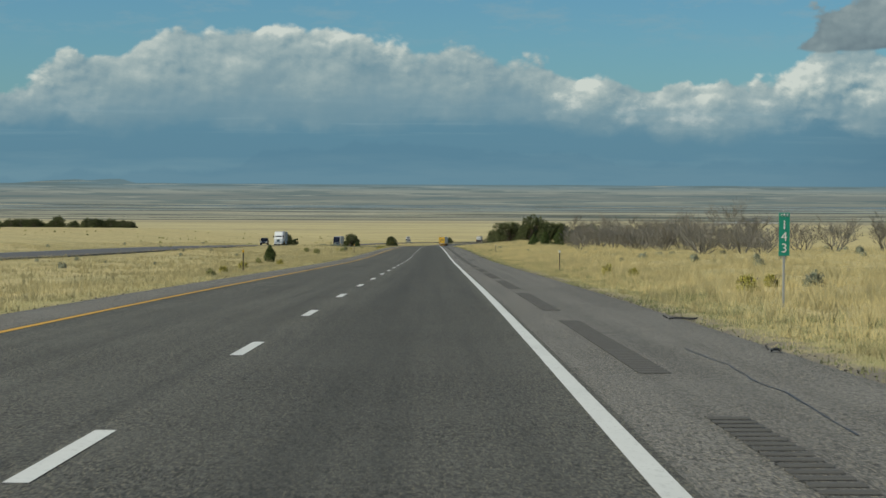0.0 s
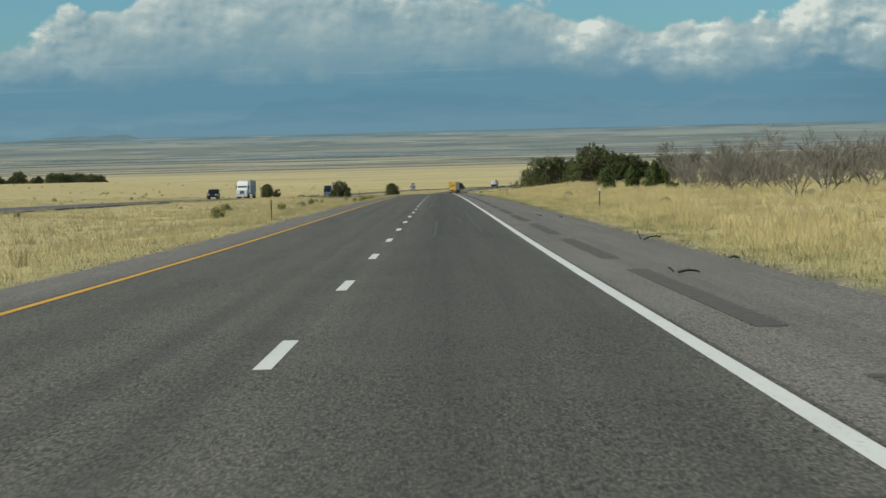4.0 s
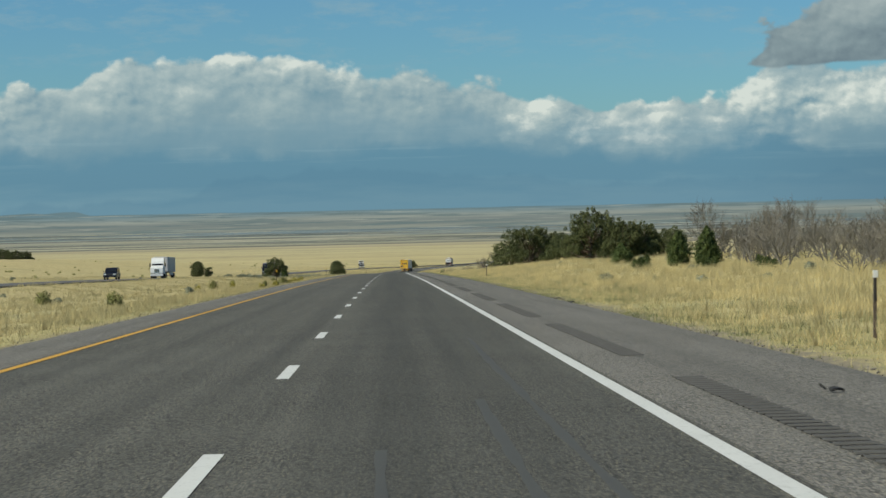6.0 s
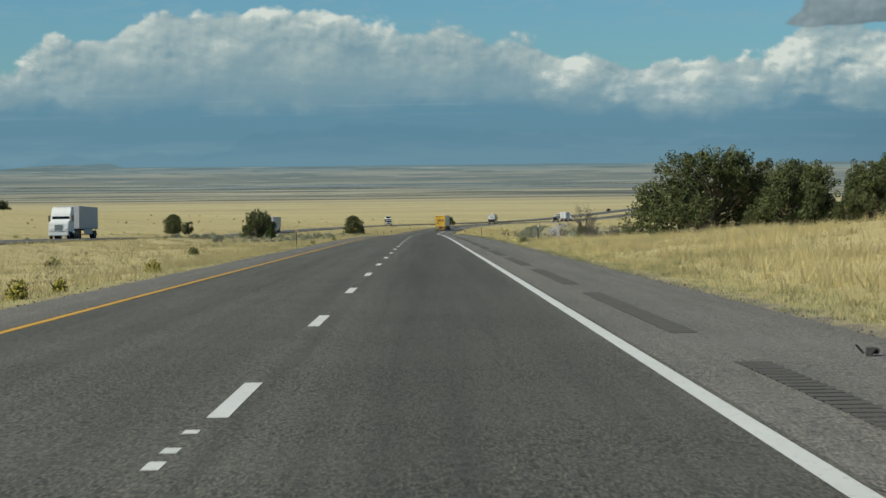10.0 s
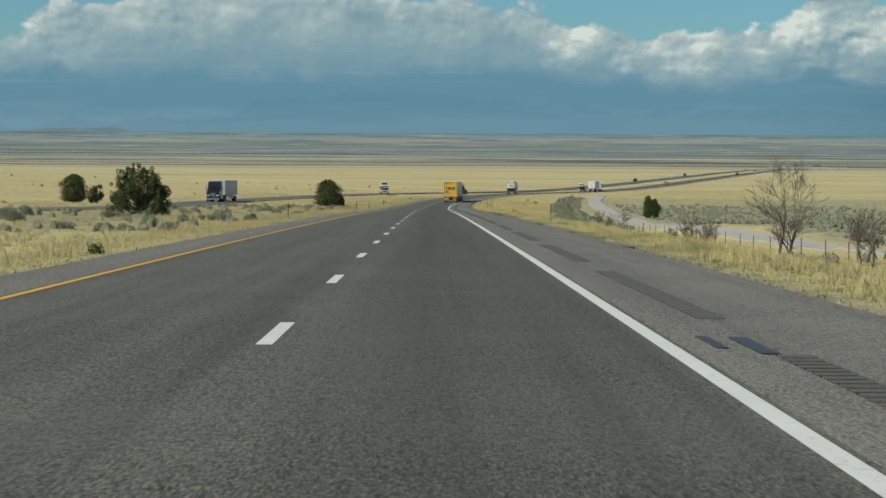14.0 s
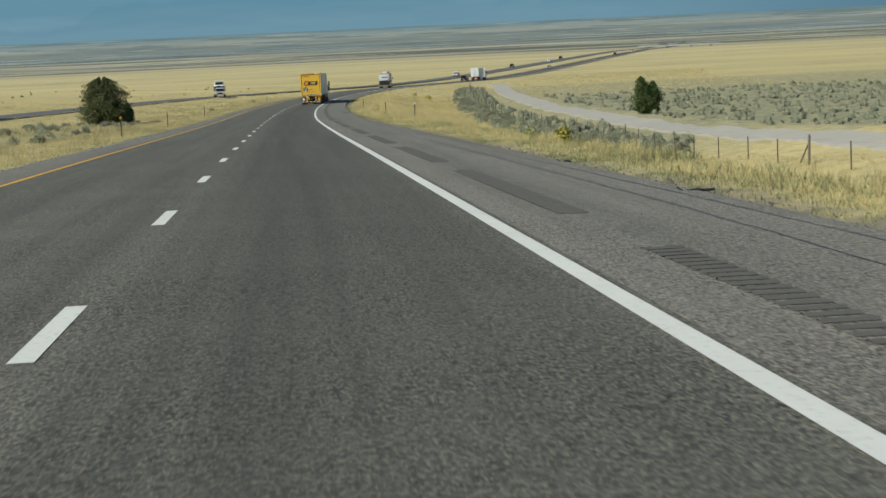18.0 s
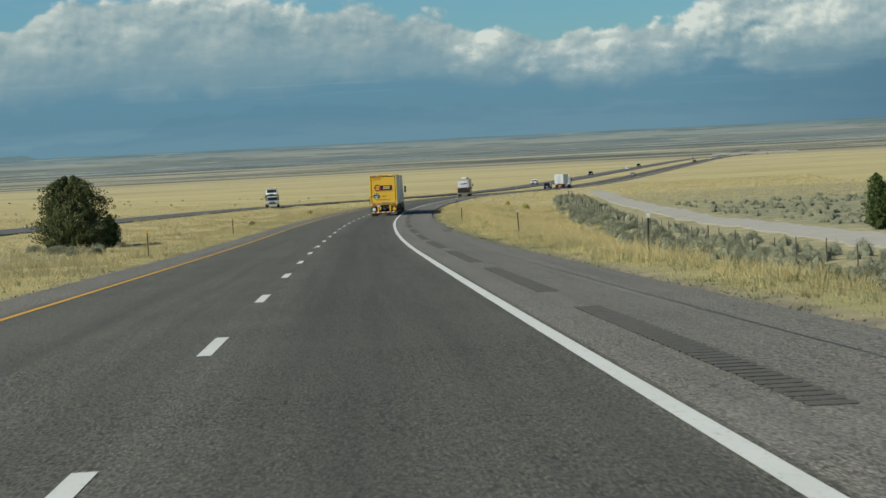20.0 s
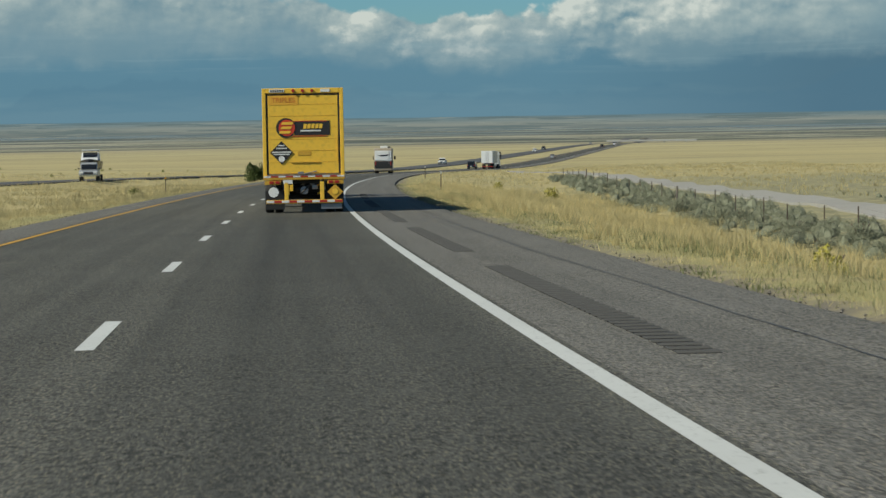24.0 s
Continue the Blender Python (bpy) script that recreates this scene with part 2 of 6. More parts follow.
    for pa, pe, pw, pb in west + right:
        vs_, vm, vl = (t.nodes.new("ShaderNodeVectorMath") for _ in range(3))
        vs_.operation, vm.operation, vl.operation = "SUBTRACT", "MULTIPLY", "LENGTH"
        ln(t, bent, vs_.inputs[0])
        vs_.inputs[1].default_value = (pa, pe, 0)
        ln(t, vs_.outputs[0], vm.inputs[0])
        vm.inputs[1].default_value = (0.8 / pw, 1.35 / pw ** 0.6, 0)
        ln(t, vm.outputs[0], vl.inputs[0])
        glow = pb * (0.82 if pa < 4.6 else 0.97)
        one = calc(t, "MULTIPLY_ADD", vl.outputs["Value"], -0.9 * glow, 1.15 * glow)
        puffs = one if puffs is None else calc(t, "SMOOTH_MAX", puffs, one, 0.12)
    puffs = ramp(t, puffs, [(0.0, 0.0), (0.35, 0.3), (0.75, 0.85), (1.0, 1.0)], True)
    fine = times(calc(t, "SUBTRACT", h0, h1), 2.2)
    broad = times(calc(t, "SUBTRACT", h0, h2), 0.8)
    patch = noise_of(t, flat(1.0, 2.0), 0.36, 5, 0.6, 0.5)
    east = ramp(t, a01, [(0.36, 0.0), (0.4, 0.12), (0.455, 0.1), (0.5, 0.8), (0.62, 1.0)])
    side = plus(plus(fine, broad), 0.4)
    body = plus(times(ramp(t, patch, [(0.38, 0.0), (0.7, 0.22)]), side), plus(0.1, times(ramp(t, times(depth, 0.2), [(0.0, 0.5), (0.12, 0.25), (0.5, 0.0)], True), side)))
    lit = plus(times(puffs, plus(0.26, times(side, 0.85))), body)
    cloud = ramp(t, lit, [(0.0, (0.17, 0.275, 0.345)), (0.14, (0.215, 0.31, 0.37)), (0.32, (0.285, 0.37, 0.41)), (0.55, (0.375, 0.445, 0.465)), (0.82, (0.53, 0.57, 0.56)), (1.0, (0.63, 0.655, 0.63))])
    # blue rain haze under the cloud base, with faint far ranges
    wide = noise_of(t, flat(0.35, 2.6), 1.0, 4, 0.55)
    haze = ramp(t, plus(times(el, 0.3), times(calc(t, "SUBTRACT", wide, 0.5), 0.4)), [(0.0, (0.15, 0.265, 0.35)), (0.2, (0.112, 0.228, 0.325)), (0.5, (0.112, 0.232, 0.333)), (0.8, (0.17, 0.285, 0.375))])
    haze = blend(t, ramp(t, a01, [(0.56, 0.0), (0.76, 0.9)]), haze, (0.08, 0.16, 0.24))
    low = plus(times(el, 0.25), times(calc(t, "SUBTRACT", h0, 0.62), 0.2))
    base = ramp(t, plus(low, times(east, 0.05)), [(0.27, 0.0), (0.42, 0.55), (0.64, 1.0)], True)
    cloud = blend(t, base, haze, cloud)
    rg = times(calc(t, "SUBTRACT", noise_of(t, flat(0.45, 0.0), 1.0, 6, 0.55), 0.5), 1.1)
    crest = ramp(t, a01, [(0.0, 0.1), (0.16, 0.25), (0.22, 0.85), (0.28, 1.0), (0.33, 0.92), (0.41, 0.6), (0.5, 0.45), (0.6, 0.55), (0.66, 0.55), (0.725, 0.4), (0.775, 0.95), (0.83, 1.2), (1.0, 0.9)], True)
    ridge = calc(t, "SUBTRACT", plus(times(crest, 1.1), calc(t, "SUBTRACT", times(rg, 1.3), 0.05)), el)
    cloud = blend(t, times(ramp(t, ridge, [(0.0, 0.0), (0.12, 1.0)]), 0.2), cloud, (0.07, 0.165, 0.265))
    streaks = times(ramp(t, noise_of(t, flat(0.14, 3.4), 0.9, 4, 0.6), [(0.54, 0.0), (0.7, 1.0)]), ramp(t, times(el, 0.2), [(0.18, 0.0), (0.3, 0.3), (0.48, 0.0)]))
    cloud = blend(t, streaks, cloud, (0.32, 0.44, 0.5))
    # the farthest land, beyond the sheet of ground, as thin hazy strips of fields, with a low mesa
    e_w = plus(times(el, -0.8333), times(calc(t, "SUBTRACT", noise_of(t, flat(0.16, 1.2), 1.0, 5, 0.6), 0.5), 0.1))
    # distance haze is painted into these grey-blue strip and mesa colours
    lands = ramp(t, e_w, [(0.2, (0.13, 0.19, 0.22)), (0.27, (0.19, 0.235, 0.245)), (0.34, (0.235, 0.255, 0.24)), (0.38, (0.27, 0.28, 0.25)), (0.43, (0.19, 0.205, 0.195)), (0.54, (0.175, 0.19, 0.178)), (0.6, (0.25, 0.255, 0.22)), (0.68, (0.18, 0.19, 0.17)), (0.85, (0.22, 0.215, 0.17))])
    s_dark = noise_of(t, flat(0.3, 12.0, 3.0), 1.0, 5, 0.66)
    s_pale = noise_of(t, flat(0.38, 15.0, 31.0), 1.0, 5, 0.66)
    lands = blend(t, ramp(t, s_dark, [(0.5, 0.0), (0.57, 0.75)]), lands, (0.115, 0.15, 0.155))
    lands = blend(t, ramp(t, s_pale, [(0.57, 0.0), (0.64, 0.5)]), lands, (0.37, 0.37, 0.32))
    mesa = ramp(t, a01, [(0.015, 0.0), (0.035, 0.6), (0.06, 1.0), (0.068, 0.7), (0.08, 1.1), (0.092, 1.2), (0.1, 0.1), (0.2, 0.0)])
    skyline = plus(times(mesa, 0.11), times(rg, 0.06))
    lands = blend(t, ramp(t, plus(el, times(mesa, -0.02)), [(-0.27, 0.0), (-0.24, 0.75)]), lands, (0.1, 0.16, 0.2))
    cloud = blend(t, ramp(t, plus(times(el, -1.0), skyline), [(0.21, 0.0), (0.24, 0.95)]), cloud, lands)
    clear = blend(t, 1.0, sky.outputs[0], (0.0355, 0.0595, 0.0785), "MULTIPLY")
    clear = blend(t, 1.0, clear, ramp(t, times(el, 0.0125), [(0.12, 1.0), (0.5, 0.66)], True), "MULTIPLY")
    # thin torn veils in the clear part
    veil = times(ramp(t, noise_of(t, flat(0.45, 1.5), 0.8, 7, 0.68), [(0.5, 0.0), (0.7, 0.6)]), ramp(t, times(el, 0.05), [(0.17, 0.0), (0.22, 1.0), (0.4, 1.0), (0.7, 0.0)]))
    out = blend(t, veil, clear, (0.25, 0.36, 0.43))
    out = blend(t, cover, out, cloud)
    # a nearer, flat-based grey cloud high to the right
    nd_x = calc(t, "SUBTRACT", az, calc(t, "SUBTRACT", 9.5, times(calc(t, "SUBTRACT", el, 3.6), -0.95)))
    nd_x = plus(nd_x, times(calc(t, "SUBTRACT", h0, 0.62), 2.2))
    bottom = plus(calc(t, "SUBTRACT", el, 3.62), times(calc(t, "SUBTRACT", h0, 0.62), 0.3))
    near = times(ramp(t, plus(times(nd_x, 0.2), 0.5), [(0.48, 0.0), (0.54, 1.0)], True), ramp(t, plus(times(bottom, 0.5), 0.5), [(0.47, 0.0), (0.52, 1.0)], True))
    near = times(near, ramp(t, times(az, 0.02), [(0.3, 1.0), (0.5, 0.0)]))
    near_c = ramp(t, plus(times(bottom, 0.22), times(side, 0.4)), [(0.05, (0.15, 0.2, 0.24)), (0.35, (0.215, 0.275, 0.31)), (0.75, (0.33, 0.385, 0.405))])
    out = blend(t, near, out, near_c)
    ln(t, out, sky_bg.inputs[0])
    sky_bg.inputs[1].default_value = 1.0


build_sky()
sun_data = bpy.data.lights.new("sun", "SUN")
sun_data.energy, sun_data.angle, sun_data.color = 4.6, radians(0.53), (1.0, 0.93, 0.82)
sun_ob = new("sun", sun_data)
sun_dir = Vector((math.sin(radians(SUN_AZ)) * math.cos(radians(SUN_EL)), math.cos(radians(SUN_AZ)) * math.cos(radians(SUN_EL)), math.sin(radians(SUN_EL))))
sun_ob.matrix_world = look(sun_dir * 50, (0, 0, 0))

# ---- mesh helpers ----
def mesh_np(name, verts, faces, mat, smooth=False):
    me = bpy.data.meshes.new(name)
    verts = np.asarray(verts, np.float32)
    faces = np.asarray(faces, np.int32)
    k = faces.shape[1]
    me.vertices.add(len(verts)), me.loops.add(faces.size), me.polygons.add(len(faces))
    me.vertices.foreach_set("co", verts.ravel())
    me.loops.foreach_set("vertex_index", faces.ravel())
    me.polygons.foreach_set("loop_start", np.arange(0, faces.size, k, dtype=np.int32))
    me.update(calc_edges=True)
    me.materials.append(mat)
    me.polygons.foreach_set("use_smooth", np.full(len(faces), smooth))
    return me


def thing(name, label, category, at, group="", kind=""):
    ob = new(name)
    ob.empty_display_size = 0.2
    ob.matrix_world = at
    return tagged(ob, label, category, group, kind)


def part(name, bm, mat, parent=None, label="", smooth=False):
    """Links a bmesh, or a mesh, as one object under a thing or a part."""
    me = bm
    if isinstance(bm, bmesh.types.BMesh):
        me = bpy.data.meshes.new(name)
        bm.to_mesh(me)
        bm.free()
        me.materials.append(mat)
        if smooth:
            for p in me.polygons:
                p.use_smooth = True
    ob = new(name, me)
    ob.parent = parent
    if label:
        ob["label"] = label
    return ob


def box(x, y, z, sx, sy, sz, bev=0.0, bm=None):
    """A box by its centre and sizes, with bevelled edges."""
    own = bmesh.new()
    bmesh.ops.create_cube(own, size=1.0, matrix=Matrix.Translation((x, y, z)) @ Matrix.Diagonal((sx, sy, sz, 1)))
    if bev:
        bmesh.ops.bevel(own, geom=own.edges[:], offset=bev, segments=2, affect="EDGES", profile=0.5)
    return join(bm, own)


def join(bm, own):
    if bm is None:
        return own
    me = bpy.data.meshes.new("tmp")
    own.to_mesh(me)
    own.free()
    bm.from_mesh(me)
    bpy.data.meshes.remove(me)
    return bm


def rod(a, b, r, r2=None, seg=10, bm=None):
    """A round bar from a to b."""
    a, b = Vector(a), Vector(b)
    own = bmesh.new()
    d = b - a
    mx = Matrix.Translation((a + b) / 2) @ d.to_track_quat("Z", "Y").to_matrix().to_4x4()
    bmesh.ops.create_cone(own, cap_ends=True, segments=seg, radius1=r, radius2=r if r2 is None else r2, depth=d.length, matrix=mx)
    return join(bm, own)


def prism(pts, y0, y1, bm=None, axis="y"):
    """A side outline (list of two coordinates) pulled from y0 to y1 along an axis."""
    own = bmesh.new()
    put = {"y": lambda p, v: (p[0], v, p[1]), "x": lambda p, v: (v, p[0], p[1]), "z": lambda p, v: (p[0], p[1], v)}[axis]
    lo = [own.verts.new(put(p, y0)) for p in pts]
    hi = [own.verts.new(put(p, y1)) for p in pts]
    k = len(pts)
    own.faces.new(lo)
    own.faces.new(hi[::-1])
    for i in range(k):
        own.faces.new((lo[i], hi[i], hi[(i + 1) % k], lo[(i + 1) % k]))
    bmesh.ops.recalc_face_normals(own, faces=own.faces[:])
    return join(bm, own)


def words(text, size, mat, name="lettering"):
    """Built-in letters as a thin mesh standing in the x-z plane, facing -y, centred."""
    cu = bpy.data.curves.new(name, "FONT")
    cu.body, cu.size, cu.extrude, cu.align_x, cu.align_y = text, size, 0.003, "CENTER", "CENTER"
    tmp = bpy.data.objects.new(name, cu)
    scene.collection.objects.link(tmp)
    bpy.context.view_layer.update()
    me = bpy.data.meshes.new_from_object(tmp.evaluated_get(bpy.context.evaluated_depsgraph_get()))
    bpy.data.objects.remove(tmp)
    me.transform(Matrix.Rotation(radians(90), 4, "X"))
    me.materials.clear()
    me.materials.append(mat)
    return me


# ---- materials ----
def m_asphalt(name, base, stone):
    m, t, b = nodes_of(name)
    v = coords(t)
    uv = coords(t, "UV")
    grit = noise_of(t, v, 26.0, 3, 0.8)
    grit2 = noise_of(t, coords(t, "UV", (1.0, 0.4, 1.0)), 13.0, 5, 0.75)
    patch = noise_of(t, v, 0.3, 6, 0.65)
    long_ = noise_of(t, coords(t, "UV", (0.8, 0.01, 1)), 3.0, 4)
    pits = tuple(q * 0.35 for q in base)
    c = blend(t, ramp(t, grit, [(0.43, 0.0), (0.58, 1.0)]), tuple(q * 0.75 for q in base), tuple(q * 1.25 for q in stone))
    c = blend(t, ramp(t, grit2, [(0.36, 0.95), (0.48, 0.0)]), c, pits)
    c = blend(t, ramp(t, grit2, [(0.57, 0.0), (0.72, 0.6)]), c, tuple(q * 1.35 for q in stone))
    chip = noise_of(t, coords(t, "UV", (1.0, 0.3, 1.0)), 46.0, 2, 0.6)
    c = blend(t, ramp(t, chip, [(0.55, 0.0), (0.65, 0.9)]), c, (stone[0] * 1.9, stone[1] * 1.75, stone[2] * 1.45))
    c = blend(t, ramp(t, chip, [(0.34, 0.85), (0.43, 0.0)]), c, pits)
    c = blend(t, ramp(t, patch, [(0.42, 0.0), (0.66, 0.3)]), c, tuple(q * 1.15 for q in stone))
    c = blend(t, ramp(t, long_, [(0.45, 0.0), (0.7, 0.35)]), c, tuple(q * 0.7 for q in base))
    # slightly darker wheel tracks
    u = nd(t, "ShaderNodeSeparateXYZ")
    ln(t, uv, u.inputs[0])
    tr = calc(t, "SINE", calc(t, "MULTIPLY", calc(t, "ADD", u.outputs[0], 1.45), 3.447))
    c = blend(t, calc(t, "MULTIPLY", ramp(t, tr, [(0.2, 0.0), (0.95, 1.0)]), 0.14), c, tuple(q * 0.6 for q in base))
    # oil-darkened middle of the near lane
    mid = calc(t, "ABSOLUTE", calc(t, "ADD", u.outputs[0], 0.55))
    c = blend(t, ramp(t, calc(t, "MULTIPLY", mid, 0.3), [(0.0, 0.3), (0.28, 0.24), (0.5, 0.0)], True), c, tuple(q * 0.55 for q in base))
    ln(t, c, b.inputs["Base Color"])
    b.inputs["Roughness"].default_value = 0.85
    b.inputs["Specular IOR Level"].default_value = 0.25
    bump_to(t, b, calc(t, "ADD", grit, grit2), 0.6, 0.01)
    return m


ASPHALT = m_asphalt("asphalt", (0.043, 0.0435, 0.0385), (0.125, 0.122, 0.105))
SHOULDER = m_asphalt("shoulder_asphalt", (0.08, 0.078, 0.0705), (0.188, 0.181, 0.163))
FAR_ROAD = paint("far_asphalt", (0.085, 0.085, 0.083), 0.85, var=0.2, scale=0.3)


def m_marking(name, colour):
    m, t, b = nodes_of(name)
    v = coords(t)
    wear = ramp(t, noise_of(t, v, 16.0, 6, 0.7), [(0.32, 1.0), (0.44, 0.0)])
    tone = noise_of(t, v, 0.7, 3)
    c = blend(t, tone, tuple(q * 0.8 for q in colour), colour)
    ln(t, blend(t, calc(t, "MULTIPLY", wear, 0.45), c, (0.09, 0.09, 0.085)), b.inputs["Base Color"])
    b.inputs["Roughness"].default_value = 0.7
    return m


WHITE_LINE = m_marking("white_road_paint", (0.62, 0.63, 0.6))
YELLOW_LINE = m_marking("yellow_road_paint", (0.58, 0.33, 0.035))
RUMBLE = paint("milled_asphalt", (0.076, 0.074, 0.068), 0.9, var=0.3, scale=9, bump=0.4)
SEAL = paint("crack_sealant", (0.045, 0.045, 0.044), 0.5, var=0.2)
GRAVEL = paint("gravel_track", (0.33, 0.315, 0.28), 0.95, var=0.16, scale=0.7, dirt=(0.3, 0.27, 0.2), dirty=0.5, bump=0.5)


def m_ground():
    m, t, b = nodes_of("dry_grassland")
    uv = coords(t, "UV")
    sep = nd(t, "ShaderNodeSeparateXYZ")
    ln(t, uv, sep.inputs[0])
    n, y = sep.outputs[0], sep.outputs[1]
    v = coords(t)
    a, f2, f3 = noise_of(t, v, 0.06, 5, 0.6), noise_of(t, v, 0.9, 6, 0.7), noise_of(t, v, 7.0, 5, 0.7)
    straw = blend(t, ramp(t, f2, [(0.3, 0.0), (0.7, 1.0)]), (0.34, 0.285, 0.135), (0.56, 0.475, 0.255))
    straw = blend(t, calc(t, "MULTIPLY", ramp(t, f3, [(0.45, 0.0), (0.7, 1.0)]), 0.5), straw, (0.22, 0.18, 0.085))
    straw = blend(t, calc(t, "MULTIPLY", ramp(t, a, [(0.5, 0.0), (0.66, 1.0)]), 0.55), straw, (0.3, 0.285, 0.15))
    # the strip of grit and green weeds beside the tarmac
    edge = calc(t, "ABSOLUTE", calc(t, "ADD", n, 1.75))
    gritty = calc(t, "ADD", edge, calc(t, "MULTIPLY", calc(t, "SUBTRACT", f2, 0.5), 2.0))
    c = blend(t, ramp(t, calc(t, "MULTIPLY", gritty, 0.05), [(0.315, 1.0), (0.36, 0.0)]), straw, (0.17, 0.155, 0.13))
    green = calc(t, "MULTIPLY", ramp(t, calc(t, "MULTIPLY", gritty, 0.05), [(0.33, 0.0), (0.36, 1.0), (0.42, 1.0), (0.48, 0.0)]), ramp(t, f2, [(0.4, 0.0), (0.6, 0.6)]))
    c = blend(t, green, c, (0.22, 0.23, 0.085))
    # grey-green sagebrush cover on the flats
    def span(src, k, stops):
        return ramp(t, calc(t, "MULTIPLY", src, k), stops)

    rag = calc(t, "MULTIPLY", calc(t, "SUBTRACT", a, 0.5), 26.0)
    nr = calc(t, "ADD", n, calc(t, "MULTIPLY", rag, 0.35))
    flats = calc(t, "MULTIPLY", span(nr, 0.005, [(0.15, 0.0), (0.17, 1.0), (0.5, 1.0), (0.6, 0.0)]), span(calc(t, "ADD", y, rag), 0.0008, [(0.46, 0.0), (0.5, 1.0), (0.7, 1.0), (0.73, 0.0)]))
    med = calc(t, "MULTIPLY", span(calc(t, "MULTIPLY", nr, -1.0), 0.01, [(0.14, 0.0), (0.16, 0.7), (0.33, 0.7), (0.38, 0.0)]), span(calc(t, "ADD", y, rag), 0.0008, [(0.44, 0.0), (0.46, 1.0), (0.6, 1.0), (0.63, 0.0)]))
    sage = blend(t, ramp(t, f2, [(0.38, 0.0), (0.62, 1.0)]), (0.16, 0.165, 0.115), (0.33, 0.31, 0.19))
    rail = calc(t, "MULTIPLY", span(nr, 0.01, [(0.19, 0.0), (0.22, 0.75), (0.36, 0.75)]), span(calc(t, "ADD", y, rag), 0.0008, [(0.55, 0.0), (0.58, 1.0), (0.78, 1.0), (0.8, 0.0)]))
    c = blend(t, calc(t, "MAXIMUM", calc(t, "MAXIMUM", flats, rail), med), c, sage)
    # the valley: broken strips of fields, painted greyer and bluer with distance for haze
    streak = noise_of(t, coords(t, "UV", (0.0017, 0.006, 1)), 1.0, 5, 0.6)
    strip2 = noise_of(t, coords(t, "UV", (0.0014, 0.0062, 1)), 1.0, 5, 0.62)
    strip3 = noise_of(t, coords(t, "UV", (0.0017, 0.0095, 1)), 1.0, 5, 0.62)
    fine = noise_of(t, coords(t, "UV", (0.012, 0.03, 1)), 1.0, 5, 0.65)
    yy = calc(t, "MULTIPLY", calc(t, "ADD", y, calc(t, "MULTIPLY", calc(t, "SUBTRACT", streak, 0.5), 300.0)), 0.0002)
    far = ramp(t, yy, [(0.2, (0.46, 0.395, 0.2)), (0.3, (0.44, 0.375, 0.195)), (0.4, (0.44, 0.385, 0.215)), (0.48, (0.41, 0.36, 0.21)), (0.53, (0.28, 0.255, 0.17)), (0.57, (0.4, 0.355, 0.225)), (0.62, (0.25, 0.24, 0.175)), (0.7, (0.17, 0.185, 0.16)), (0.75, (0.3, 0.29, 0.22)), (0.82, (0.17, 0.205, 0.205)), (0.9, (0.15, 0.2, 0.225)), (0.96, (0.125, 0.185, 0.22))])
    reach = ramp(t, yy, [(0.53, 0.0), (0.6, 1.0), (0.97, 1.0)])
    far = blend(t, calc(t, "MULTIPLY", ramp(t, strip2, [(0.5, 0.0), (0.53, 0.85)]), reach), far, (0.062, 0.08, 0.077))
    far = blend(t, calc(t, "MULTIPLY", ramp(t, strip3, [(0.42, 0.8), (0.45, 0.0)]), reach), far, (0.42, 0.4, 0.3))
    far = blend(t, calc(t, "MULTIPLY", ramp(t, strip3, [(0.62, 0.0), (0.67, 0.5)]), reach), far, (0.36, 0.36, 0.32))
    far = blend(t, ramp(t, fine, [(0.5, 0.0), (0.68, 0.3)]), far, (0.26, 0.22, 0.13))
    # dull swales, bright stubble and thin dark ditches across the golden plain
    swale = noise_of(t, coords(t, "UV", (0.0022, 0.0075, 1)), 1.0, 6, 0.62)
    ditch = noise_of(t, coords(t, "UV", (0.003, 0.02, 1)), 1.0, 3, 0.5)
    near_plain = ramp(t, yy, [(0.2, 1.0), (0.5, 1.0), (0.6, 0.3)])
    far = blend(t, calc(t, "MULTIPLY", ramp(t, swale, [(0.46, 0.0), (0.66, 0.6)]), near_plain), far, (0.3, 0.27, 0.16))
    far = blend(t, calc(t, "MULTIPLY", ramp(t, swale, [(0.34, 0.5), (0.44, 0.0)]), near_plain), far, (0.53, 0.46, 0.24))
    far = blend(t, calc(t, "MULTIPLY", ramp(t, ditch, [(0.485, 0.0), (0.5, 0.55), (0.515, 0.0)]), near_plain), far, (0.16, 0.145, 0.1))
    # one long belt of dark irrigated crop
    belt = calc(t, "MULTIPLY", span(calc(t, "ADD", y, calc(t, "MULTIPLY", calc(t, "SUBTRACT", strip2, 0.5), 160.0)), 0.0002, [(0.607, 0.0), (0.611, 1.0), (0.628, 1.0), (0.632, 0.0)]), span(calc(t, "ADD", n, 2600.0), 0.0002, [(0.42, 0.0), (0.52, 0.8), (0.8, 0.8)]))
    far = blend(t, belt, far, (0.06, 0.085, 0.075))
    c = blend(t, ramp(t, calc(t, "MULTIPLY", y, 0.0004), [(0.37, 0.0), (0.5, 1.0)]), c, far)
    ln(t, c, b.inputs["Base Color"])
    b.inputs["Roughness"].default_value = 0.95
    b.inputs["Specular IOR Level"].default_value = 0.1
    bump_to(t, b, f3, 0.5, 0.06)
    return m


GROUND = m_ground()

